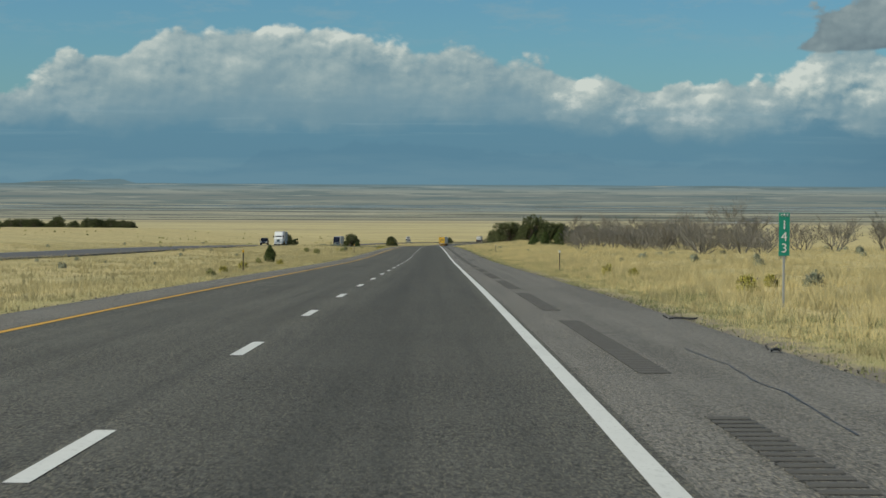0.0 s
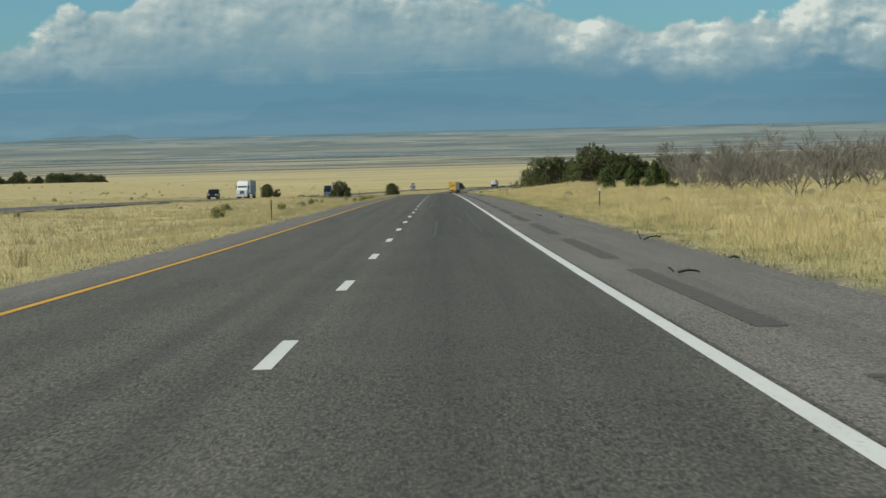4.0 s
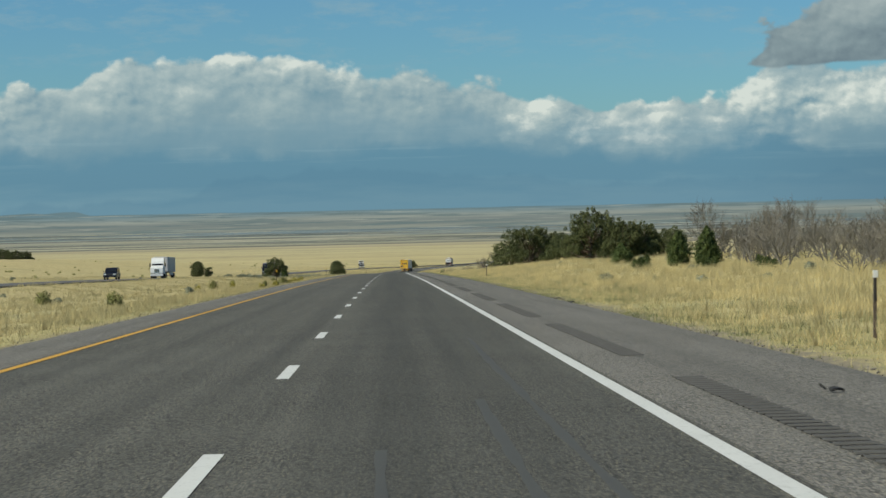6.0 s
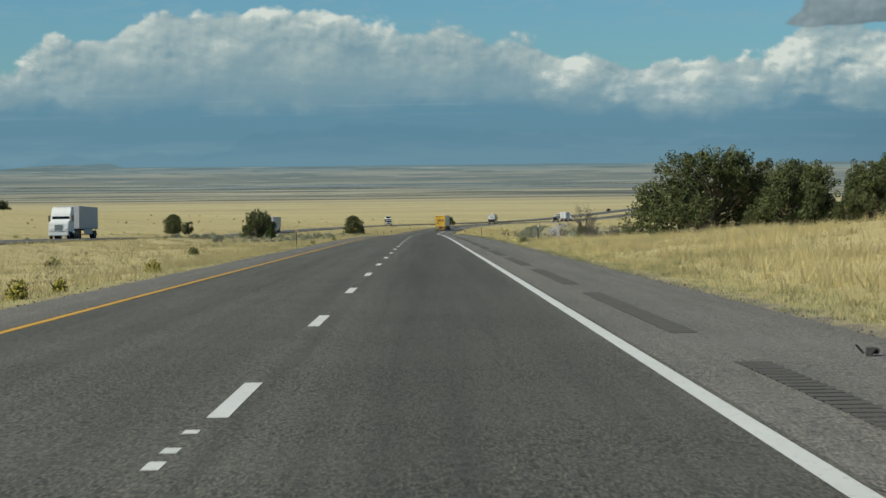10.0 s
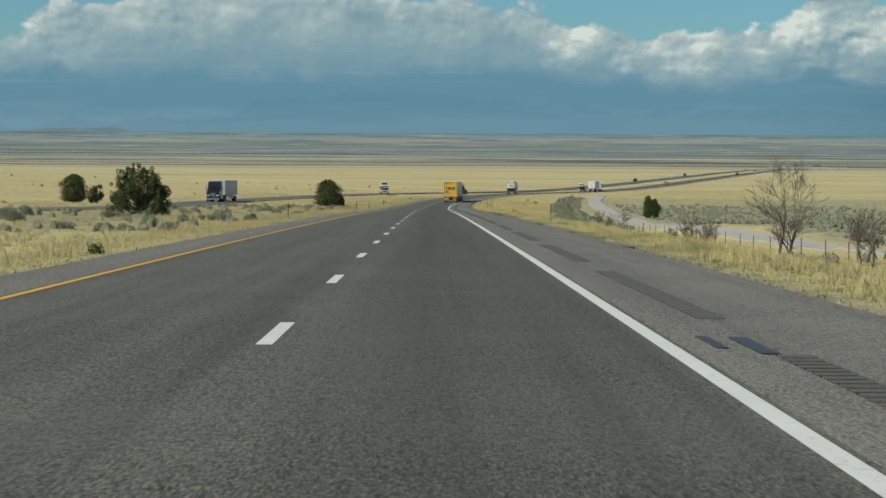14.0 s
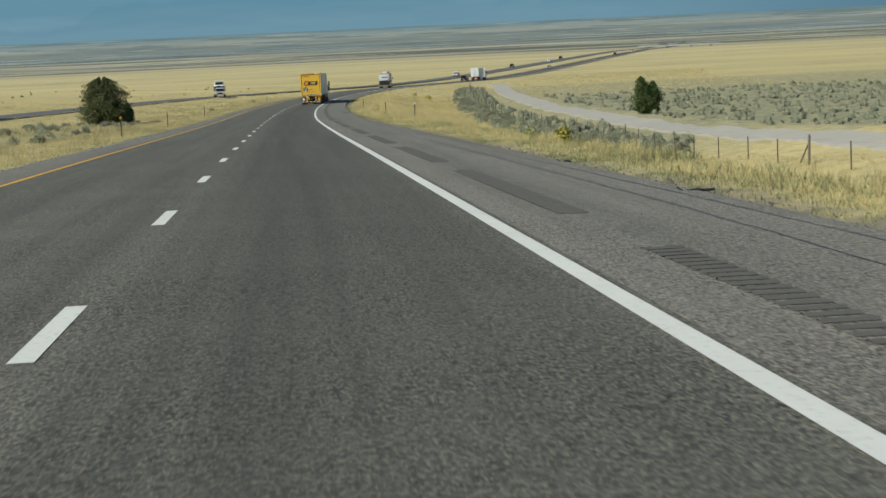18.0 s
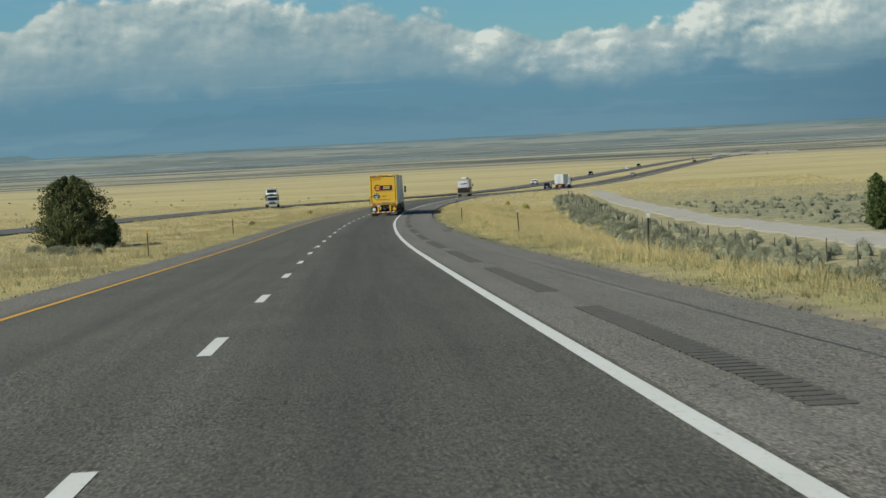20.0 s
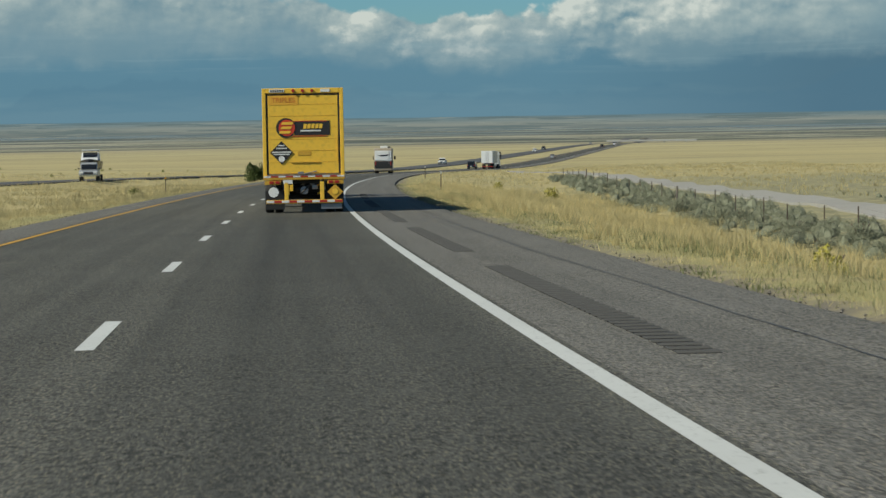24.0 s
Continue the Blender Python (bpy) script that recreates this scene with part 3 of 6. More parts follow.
# ---- ground: one sheet to the horizon ----
def sheet(name, ns, ys, height, mat, keep_uv=True):
    """A strip of land over offsets ns from the road line and distances ys along it."""
    N, Y = np.meshgrid(ns, ys)
    X = road_x(Y) + N
    Z = height(N, Y)
    rows_, cols = N.shape
    q = np.arange(rows_ * cols).reshape(rows_, cols)
    f = np.stack([q[:-1, :-1], q[:-1, 1:], q[1:, 1:], q[1:, :-1]], -1).reshape(-1, 4)
    me = mesh_np(name, np.stack([X, Y, Z], -1).reshape(-1, 3), f, mat, True)
    if keep_uv:
        uvl = me.uv_layers.new(name="UVMap")
        uvl.data.foreach_set("uv", np.stack([N, Y], -1).reshape(-1, 2)[f.ravel()].astype(np.float32).ravel())
    return new(name, me)


side = np.r_[np.arange(4.3, 12, 0.55), np.arange(12, 40, 1.2), np.arange(40, 90, 4), np.arange(90, 260, 20), np.arange(260, 1000, 90), np.arange(1000, 2601, 200)]
left_side = np.r_[np.arange(7.85, 16, 0.6), np.arange(16, 60, 1.4), np.arange(60, 170, 6), np.arange(170, 400, 25), np.arange(400, 1000, 90), np.arange(1000, 2601, 200)]
ns = np.r_[-left_side[::-1], np.arange(-7.5, 4.3, 2.2), side]
ys = np.r_[-240:0:8, 0:900:2.2, 900:1300:6, 1300:2600:30, 2600:4960:40]
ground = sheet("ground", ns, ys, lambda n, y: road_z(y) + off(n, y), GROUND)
tagged(ground, "dry straw-coloured grassland falling to a wide valley of fields", "ground", kind="structure")

# ---- the tarmac, its lines and its milled strips ----
rs = np.r_[-200:1000:2.0, 1000:3400:12.0]


def ribbon(name, n0, n1, ss, up, mat, thick=0.0):
    """A flat band between two offsets of the road line, with edges that go down."""
    ss = np.asarray(ss, float)
    prof = [(n0, up - thick), (n0, up), (n1, up), (n1, up - thick)] if thick else [(n0, up), (n1, up)]
    pts = np.stack([np.stack(along(ss, a, u), -1) for a, u in prof], 1)
    k = len(prof)
    q = np.arange(len(ss) * k).reshape(-1, k)
    f = np.stack([q[:-1, :-1], q[:-1, 1:], q[1:, 1:], q[1:, :-1]], -1).reshape(-1, 4)
    me = mesh_np(name, pts.reshape(-1, 3), f, mat, False)
    uvv = np.stack([np.broadcast_to([a for a, _ in prof], (len(ss), k)), np.broadcast_to(ss[:, None], (len(ss), k))], -1).reshape(-1, 2)
    me.uv_layers.new(name="UVMap").data.foreach_set("uv", uvv[f.ravel()].astype(np.float32).ravel())
    return me


road = tagged(new("road", ribbon("road", -6.5, 1.45, rs, 0.0, ASPHALT, 0.2)), "worn grey asphalt carriageway with two lanes", "road", kind="structure")
shoulder = tagged(new("shoulder", ribbon("shoulder", 1.451, 4.35, rs, -0.004, SHOULDER, 0.2)), "paler asphalt hard shoulder with milled strips", "shoulder", kind="structure")
inner = tagged(new("inner_shoulder", ribbon("inner_shoulder", -7.85, -6.501, rs, -0.004, SHOULDER, 0.2)), "narrow asphalt shoulder beside the yellow line", "shoulder", kind="structure")
part("edge_line", ribbon("edge_line", 1.215, 1.385, rs, 0.005, WHITE_LINE), None, road, "solid white painted edge line")
part("median_line", ribbon("median_line", -6.42, -6.28, rs, 0.005, YELLOW_LINE), None, road, "solid yellow painted line")
for k in range(-3, 92):
    s0 = 11.06 + 12.192 * k
    part("lane_dash", ribbon("lane_dash", -2.44, -2.285, np.linspace(s0, s0 + 3.05, 4), 0.005, WHITE_LINE), None, road)

# ---- rumble strips and sealed cracks on the shoulder ----
def milled_strip(s0, s1, n0, n1):
    """A strip of milled bars across the shoulder, each a shallow ridge."""
    sa = np.arange(s0, s1, 0.32)
    ends = []
    for n in (n0, n1):
        for ds, up in ((0, 0.001), (0.03, 0.014), (0.12, 0.014), (0.165, 0.001)):
            ends.append(np.stack(along(sa + ds, n, up), -1))
    v = np.stack(ends, 1).reshape(-1, 3)
    q = 8 * np.arange(len(sa))[:, None]
    f = np.concatenate([q + np.array([i, i + 4, i + 5, i + 1]) for i in range(3)], 0)
    return mesh_np("rumble_strip", v, f, RUMBLE)


for k in range(-2, 47):
    s0 = 20.4 + 18.32 * k
    part("rumble_strip", milled_strip(s0, s0 + 13.3, 2.1, 2.44), None, shoulder, "dark milled rumble strip")


def wiggle(name, s0, s1, n, amp, width, seed, mat, parent, label=""):
    r = random.Random(seed)
    ss = np.arange(s0, s1, 0.8)
    c = n + amp * np.cumsum([r.uniform(-1, 1) for _ in ss]) / 6
    w = np.array([width * r.uniform(0.5, 1.2) for _ in ss])
    L, R = np.stack(along(ss, c - w, 0.002), -1), np.stack(along(ss, c + w, 0.002), -1)
    i = np.arange(len(ss) - 1)
    k = len(ss)
    return part(name, mesh_np(name, np.r_[L, R], np.stack([i, i + k, i + k + 1, i + 1], -1), mat), None, parent, label)


wiggle("sealed_crack", 560, 900, 3.35, 0.12, 0.011, 3, SEAL, shoulder, "dark sealed crack along the shoulder")
wiggle("sealed_crack", 14, 26, 3.0, 0.35, 0.014, 5, SEAL, shoulder)
wiggle("sealed_crack", 560, 640, 4.05, 0.08, 0.01, 8, SEAL, shoulder)
for k, (s0, ln_, n) in enumerate([(186, 24, -1.15), (190, 40, 0.3), (203, 12, -0.2)]):
    wiggle("tyre_mark", s0, s0 + ln_, n, 0.05, 0.05, 20 + k, paint("rubber_trace", (0.058, 0.058, 0.052), 0.8) if k == 0 else bpy.data.materials["rubber_trace"], road, "dark rubber trace" if k == 0 else "")
for a_, b_, n0_, n1_ in ((474.2, 475.7, 1.72, 1.84), (473.6, 475.6, 2.02, 2.2)):
    part("tar_patch", ribbon("tar_patch", n0_, n1_, np.linspace(a_, b_, 5), 0.006, SEAL), None, shoulder, "dark tar patch")


def cross_crack(s0, n0_, n1_, seed, width=0.02):
    """A thin ragged crack running across the lanes."""
    r_ = random.Random(seed)
    nn = np.arange(n0_, n1_, 0.15)
    ss = s0 + np.cumsum([r_.uniform(-0.06, 0.06) for _ in nn])
    w = np.array([width * r_.uniform(0.2, 1.2) for _ in nn])
    A, B = np.stack(along(ss - w, nn, 0.003), -1), np.stack(along(ss + w, nn, 0.003), -1)
    i = np.arange(len(nn) - 1)
    k = len(nn)
    part("cross_crack", mesh_np("cross_crack", np.r_[A, B], np.stack([i, i + 1, i + k + 1, i + k], -1), SEAL), None, road, "thin dark crack across the lane")


for k_, (s0, n0_, n1_) in enumerate(((182.6, -1.6, 1.2), (185.8, -2.0, 0.4), (325.5, -1.9, -0.6), (331.0, -6.0, -3.0), (120.0, -1.0, 1.1), (492.0, -1.5, 1.0), (640.0, -1.0, 1.1))):
    cross_crack(s0, n0_, n1_, 300 + k_)
# stray dashes left from older lines
for s0, d in ((313.0, 2.3), (325.3, 2.3), (337.3, 0.4), (338.1, 0.3), (339.2, 0.25), (436.8, 0.22), (728.8, 0.3), (729.5, 0.4), (764.4, 0.35), (765.2, 0.3)):
    part("old_dash", ribbon("old_dash", -2.49, -2.385, np.linspace(s0, s0 + d, 3), 0.004, WHITE_LINE), None, road)

# ---- the other carriageway, the gravel track, their strips ----
OPP_Y, OPP_N = [-240, 0, 300, 500, 700, 850, 1000, 1200, 1500, 3400], [-39, -39.5, -40, -41, -44, -44, -38, -31, -28, -28]


def opp_n(y):
    return np.interp(y, OPP_Y, OPP_N)


def strip_over(name, line, width, ys_, up, mat, drop=0.25, follow=False, label="", category="road"):
    ys_ = np.asarray(ys_, float)
    n = line(ys_)
    pts = []
    for a, u in ((-width / 2, -drop), (-width / 2, 0), (width / 2, 0), (width / 2, -drop)):
        x = road_x(ys_) + n + a
        pts.append(np.stack([x, ys_, land(x if follow else road_x(ys_) + n, ys_) + up + u], -1))
    pts = np.stack(pts, 1)
    q = np.arange(len(ys_) * 4).reshape(-1, 4)
    f = np.stack([q[:-1, :-1], q[:-1, 1:], q[1:, 1:], q[1:, :-1]], -1).reshape(-1, 4)
    me = mesh_np(name, pts.reshape(-1, 3), f, mat)
    ob = new(name, me)
    return tagged(ob, label, category, kind="structure") if label else ob


opp = strip_over("road_opposite", opp_n, 11.6, np.r_[-200:1100:4, 1100:3400:20], 0.16, FAR_ROAD, label="grey asphalt carriageway for the other direction across the dry median")
for dn, mat_, nm in ((-5.0, WHITE_LINE, "edge_line"), (4.3, YELLOW_LINE, "median_line")):
    ob = strip_over(nm, lambda y, d=dn: opp_n(y) + d, 0.16, np.r_[-200:1100:4], 0.172, mat_, 0.0)
    ob.parent = opp
GR_Y, GR_N = [430, 520, 604, 713, 800, 858, 940, 989, 1051, 1085], [46, 33, 27.2, 28.6, 30.2, 30.5, 28.4, 27.5, 24.0, 14]
strip_over("gravel_road", lambda y: np.interp(y, GR_Y, GR_N), 3.2, np.arange(430, 1086, 3.0), 0.13, GRAVEL, 0.4, follow=True, label="pale grey gravel side road through the sagebrush", category="track")

# ---- vehicles ----
YELLOW = paint("yellow_trailer_paint", (0.84, 0.52, 0.055), 0.42, var=0.06, scale=0.9, dirt=(0.3, 0.19, 0.05), dirty=0.3)
YELLOW_DARK = paint("worn_yellow_steel", (0.6, 0.34, 0.03), 0.55, var=0.15, scale=4, dirty=0.5)
SIDE_GREY = paint("pale_trailer_side", (0.6, 0.6, 0.58), 0.5, var=0.06)
BLACK = paint("black_plastic", (0.018, 0.018, 0.018), 0.55)
RUBBER = paint("tyre_rubber", (0.025, 0.025, 0.024), 0.85, var=0.25, dirt=(0.12, 0.1, 0.08), dirty=0.4)
STEEL = paint("dull_steel", (0.3, 0.3, 0.3), 0.45, 0.7, dirty=0.4)
RED = paint("red_lens", (0.35, 0.02, 0.015), 0.3, dirty=0.1)
REDP = paint("red_print", (0.55, 0.05, 0.02), 0.5, dirty=0.1)
FADED = paint("faded_red_print", (0.6, 0.2, 0.03), 0.5, dirty=0.2)
ORANGE = paint("faded_orange", (0.74, 0.39, 0.04), 0.55, dirty=0.2)
TAPE_W = paint("reflective_white", (0.75, 0.75, 0.72), 0.4, dirty=0.3)
TAPE_R = paint("reflective_red", (0.42, 0.03, 0.02), 0.4, dirty=0.3)
WHITE = paint("white_vehicle_paint", (0.72, 0.73, 0.72), 0.32, var=0.04, scale=0.8, dirty=0.15)
CHROME = paint("chrome", (0.6, 0.6, 0.6), 0.15, 1.0, dirty=0.1)
GLASS = paint("dark_glass", (0.012, 0.014, 0.016), 0.06, var=0.05, dirty=0.05)
TAN = paint("tan_coach_paint", (0.42, 0.35, 0.26), 0.35, var=0.05, dirty=0.1)
NAVY = paint("dark_blue_paint", (0.015, 0.018, 0.03), 0.25, var=0.05, dirty=0.1)
SILVER = paint("silver_paint", (0.45, 0.46, 0.46), 0.3, 0.4, var=0.05, dirty=0.1)
LAMP = paint("clear_lamp", (0.8, 0.8, 0.76), 0.15, dirty=0.05)


def wheel(parent, x, y, r, w, dual=False):
    for k, dx in enumerate((0, -math.copysign(w * 1.12, x)) if dual else (0,)):
        bm = bmesh.new()
        ring = 28
        prof = [(r * 0.62, -w / 2), (r * 0.93, -w / 2), (r, -w * 0.36), (r, w * 0.36), (r * 0.93, w / 2), (r * 0.62, w / 2)]
        vs = [[bm.verts.new((x + dx + b, y + a * math.cos(q), r + a * math.sin(q))) for a, b in prof] for q in np.linspace(0, 2 * math.pi, ring, endpoint=False)]
        for i in range(ring):
            for j in range(len(prof)):
                a, b = vs[i], vs[(i + 1) % ring]
                bm.faces.new((a[j], b[j], b[(j + 1) % 6], a[(j + 1) % 6]))
        bmesh.ops.recalc_face_normals(bm, faces=bm.faces[:])
        ty = part("tyre", bm, RUBBER, parent)
        bm = rod((x + dx - w * 0.4, y, r), (x + dx + w * 0.4, y, r), r * 0.61, seg=20)
        rod((x + dx - w * 0.46, y, r), (x + dx + w * 0.46, y, r), r * 0.22, seg=12, bm=bm)
        part("rim", bm, STEEL, ty, "dull steel rim")


def box_trailer(label, skin, rear_skin, at, group=""):
    """A short highway box trailer; its back is at y = 0 and it runs forward."""
    t = thing("box_trailer", label, "trailer", at, group)
    W, L, Z0, Z1 = 2.59, 8.5, 1.12, 3.98
    part("body", box(0, L / 2 + 0.03, (Z0 + Z1) / 2, W, L - 0.06, Z1 - Z0, 0.03), skin, t, "pale ribbed trailer box")
    fr = part("rear_frame", box(-W / 2 + 0.06, -0.01, (Z0 + Z1) / 2, 0.12, 0.1, Z1 - Z0, 0.015), rear_skin, t)
    bm = box(W / 2 - 0.06, -0.01, (Z0 + Z1) / 2, 0.12, 0.1, Z1 - Z0, 0.015)
    part("rear_frame", bm, rear_skin, t)
    hd = part("header", box(0, -0.01, Z1 - 0.08, W - 0.25, 0.11, 0.16, 0.015), rear_skin, t, "yellow header with marker lamps")
    for x in (-0.3, 0.0, 0.3):
        part("marker_lamp", rod((x, -0.11, Z1 - 0.08), (x, -0.06, Z1 - 0.08), 0.05, seg=12), RED, hd, "round red marker lamp")
    part("number_panel", box(-0.82, -0.075, Z1 - 0.08, 0.48, 0.012, 0.1, 0.003), TAPE_W, hd, "white panel with illegible dark bars")
    for k in range(6):
        part("printed_bar", box(-1.0 + 0.072 * k, -0.084, Z1 - 0.08, 0.04, 0.006, 0.065), BLACK, hd)
    part("patch", box(0.72, -0.075, Z1 - 0.08, 0.3, 0.012, 0.1, 0.003), TAPE_W, hd, "white reflective patch")
    gas = box(-W / 2 + 0.145, 0.0, 2.6, 0.05, 0.06, 2.72)
    box(W / 2 - 0.145, 0.0, 2.6, 0.05, 0.06, 2.72, bm=gas)
    box(0, 0.0, Z1 - 0.2, W - 0.3, 0.06, 0.05, bm=gas)
    part("door_seal", gas, BLACK, t, "black rubber door seal")
    door = part("roll_door", box(0, 0.0, 2.55, W - 0.36, 0.05, 2.58, 0.008), rear_skin, t, "yellow roll-up door in wide panels")
    for k in range(6):
        part("panel_joint", box(0, -0.026, 1.62 + 0.37 * k, W - 0.4, 0.012, 0.008), YELLOW_DARK, door)
    part("handle_bar", box(0.05, -0.045, 1.62, 0.92, 0.03, 0.03, 0.006), YELLOW_DARK, door, "long latch bar")
    part("latch", box(-0.1, -0.05, 1.27, 0.18, 0.05, 0.1, 0.01), STEEL, door)
    part("latch_arm", rod((-0.02, -0.06, 1.24), (0.42, -0.06, 1.33), 0.02), STEEL, door)
    part("side_grip", box(W / 2 - 0.2, -0.05, 2.05, 0.035, 0.04, 0.85, 0.008), YELLOW_DARK, t)
    # word panel, logo shapes and the diamond sign
    pan = part("word_panel", box(-0.62, -0.03, 3.6, 0.95, 0.01, 0.3, 0.004), ORANGE, door, "faded orange word panel")
    le = part("lettering", words("TRIPLES", 0.22, FADED), None, pan, "faded red word")
    le.location = (-0.62, -0.04, 3.6)
    lg = part("emblem", rod((-0.55, -0.05, 2.72), (-0.55, -0.025, 2.72), 0.315, seg=36), BLACK, door, "black and red round emblem")
    part("emblem_face", rod((-0.52, -0.056, 2.72), (-0.52, -0.045, 2.72), 0.26, seg=36), REDP, lg, "red disc")
    for z, w, x in ((2.86, 0.36, -0.5), (2.72, 0.32, -0.54), (2.58, 0.36, -0.58)):
        part("emblem_bar", prism([(x - w / 2 - 0.02, z - 0.04), (x + w / 2 - 0.02, z - 0.04), (x + w / 2 + 0.02, z + 0.045), (x - w / 2 + 0.02, z + 0.045)], -0.068, -0.055), YELLOW, lg)
    bp = part("emblem_panel", box(0.29, -0.035, 2.71, 1.12, 0.012, 0.46, 0.004), BLACK, door, "black panel with yellow bars for a name")
    part("red_band", box(0.2, -0.036, 2.93, 1.12, 0.012, 0.02), REDP, bp)
    part("red_band", box(0.2, -0.036, 2.45, 1.12, 0.012, 0.02), REDP, bp)
    for k in range(5):
        x = 0.0 + 0.125 * k
        part("name_bar", prism([(x, 2.69), (x + 0.1, 2.69), (x + 0.125, 2.84), (x + 0.025, 2.84)], -0.05, -0.038), YELLOW, bp)
    part("name_line", box(0.24, -0.045, 2.62, 0.66, 0.01, 0.045), TAPE_W, bp)
    dm = part("diamond_sign", prism([(-0.7, 1.56), (-0.33, 1.93), (-0.7, 2.3), (-1.07, 1.93)], -0.05, -0.03), BLACK, door, "black diamond sign with pale bars")
    for z, w in ((2.16, 0.2), (2.07, 0.34), (1.95, 0.6), (1.88, 0.5)):
        part("sign_bar", box(-0.7, -0.056, z, w, 0.008, 0.035), TAPE_W, dm)
    part("sign_patch", rod((-0.7, -0.062, 1.73), (-0.7, -0.05, 1.73), 0.1, seg=14), TAPE_W, dm)
    part("label_plate", box(0.02, -0.032, 1.9, 0.42, 0.01, 0.13, 0.003), YELLOW_DARK, door, "small faded label")
    # rear sill, lamps, bumper and supports
    sill = part("rear_sill", box(0, -0.04, 1.12, W, 0.16, 0.12, 0.015), YELLOW_DARK, t)
    for k in range(11):
        part("tape", box(-1.17 + 0.234 * k, -0.124, 1.165, 0.228, 0.006, 0.045), TAPE_R if k % 2 else TAPE_W, sill)
    for sgn in (-1, 1):
        lb = part("lamp_box", box(sgn * 1.0, -0.03, 0.98, 0.52, 0.14, 0.14, 0.015), YELLOW_DARK, t)
        for dx in (-0.15, 0.04):
            part("tail_lamp", box(sgn * (1.0 + dx), -0.105, 0.98, 0.14, 0.03, 0.085, 0.012), RED, lb, "red tail lamp")
        part("post", box(sgn * 0.57, -0.05, 0.68, 0.13, 0.12, 0.62, 0.012), YELLOW, t, "yellow bumper support")
        hold = part("placard_holder", prism([(sgn * 0.98 - 0.25, 0.66), (sgn * 0.98, 0.41), (sgn * 0.98 + 0.25, 0.66), (sgn * 0.98, 0.91)], -0.08, -0.06), BLACK if sgn < 0 else YELLOW_DARK, t, "diamond placard holder")
        part("placard", rod((sgn * 0.98, -0.095, 0.67), (sgn * 0.98, -0.078, 0.67), 0.17 if sgn < 0 else 0.1, seg=8), TAPE_W if sgn < 0 else YELLOW, hold)
        part("mud_flap", box(sgn * 0.95, 0.42, 0.42, 0.62, 0.02, 0.62, 0.005), BLACK, t, "black mud flap")
    part("plate_box", box(-0.52, -0.1, 1.0, 0.3, 0.02, 0.13, 0.005), TAPE_W, t, "pale number plate with plain bars")
    bar = part("bumper", box(0, -0.05, 0.36, 2.44, 0.12, 0.12, 0.015), YELLOW_DARK, t, "rear bumper bar with red and white tape")
    for k in range(10):
        part("tape", box(-1.09 + 0.242 * k, -0.114, 0.37, 0.236, 0.006, 0.07), TAPE_R if k % 2 else TAPE_W, bar)
    part("lower_flap", box(0.86, -0.03, 0.2, 0.66, 0.02, 0.17, 0.005), STEEL, t, "pale lower flap")
    # undercarriage
    fr = box(0.45, L / 2, 1.0, 0.12, L - 0.4, 0.2)
    box(-0.45, L / 2, 1.0, 0.12, L - 0.4, 0.2, bm=fr)
    for k in range(8):
        box(0, 0.5 + k * 1.05, 1.0, 1.0, 0.07, 0.12, bm=fr)
    part("chassis", fr, BLACK, t, "black steel chassis")
    part("coupling", rod((0, 0.05, 0.72), (0, 0.55, 0.72), 0.13, seg=14), STEEL, t)
    part("air_tank", rod((-0.28, 0.6, 0.76), (0.5, 0.6, 0.76), 0.12, seg=14), BLACK, t)
    part("gladhand", box(0.34, 0.1, 0.82, 0.18, 0.16, 0.14, 0.02), STEEL, t)
    part("hose", rod((0.2, 0.05, 0.9), (-0.12, 0.05, 0.62), 0.03), BLACK, t)
    part("axle", rod((-1.0, 1.1, 0.5), (1.0, 1.1, 0.5), 0.075, seg=12), BLACK, t)
    for sgn in (-1, 1):
        wheel(t, sgn * 1.13, 1.1, 0.5, 0.27, True)
        part("landing_leg", box(sgn * 0.75, L - 1.6, 0.66, 0.1, 0.1, 0.8, 0.01), STEEL, t)
    return t


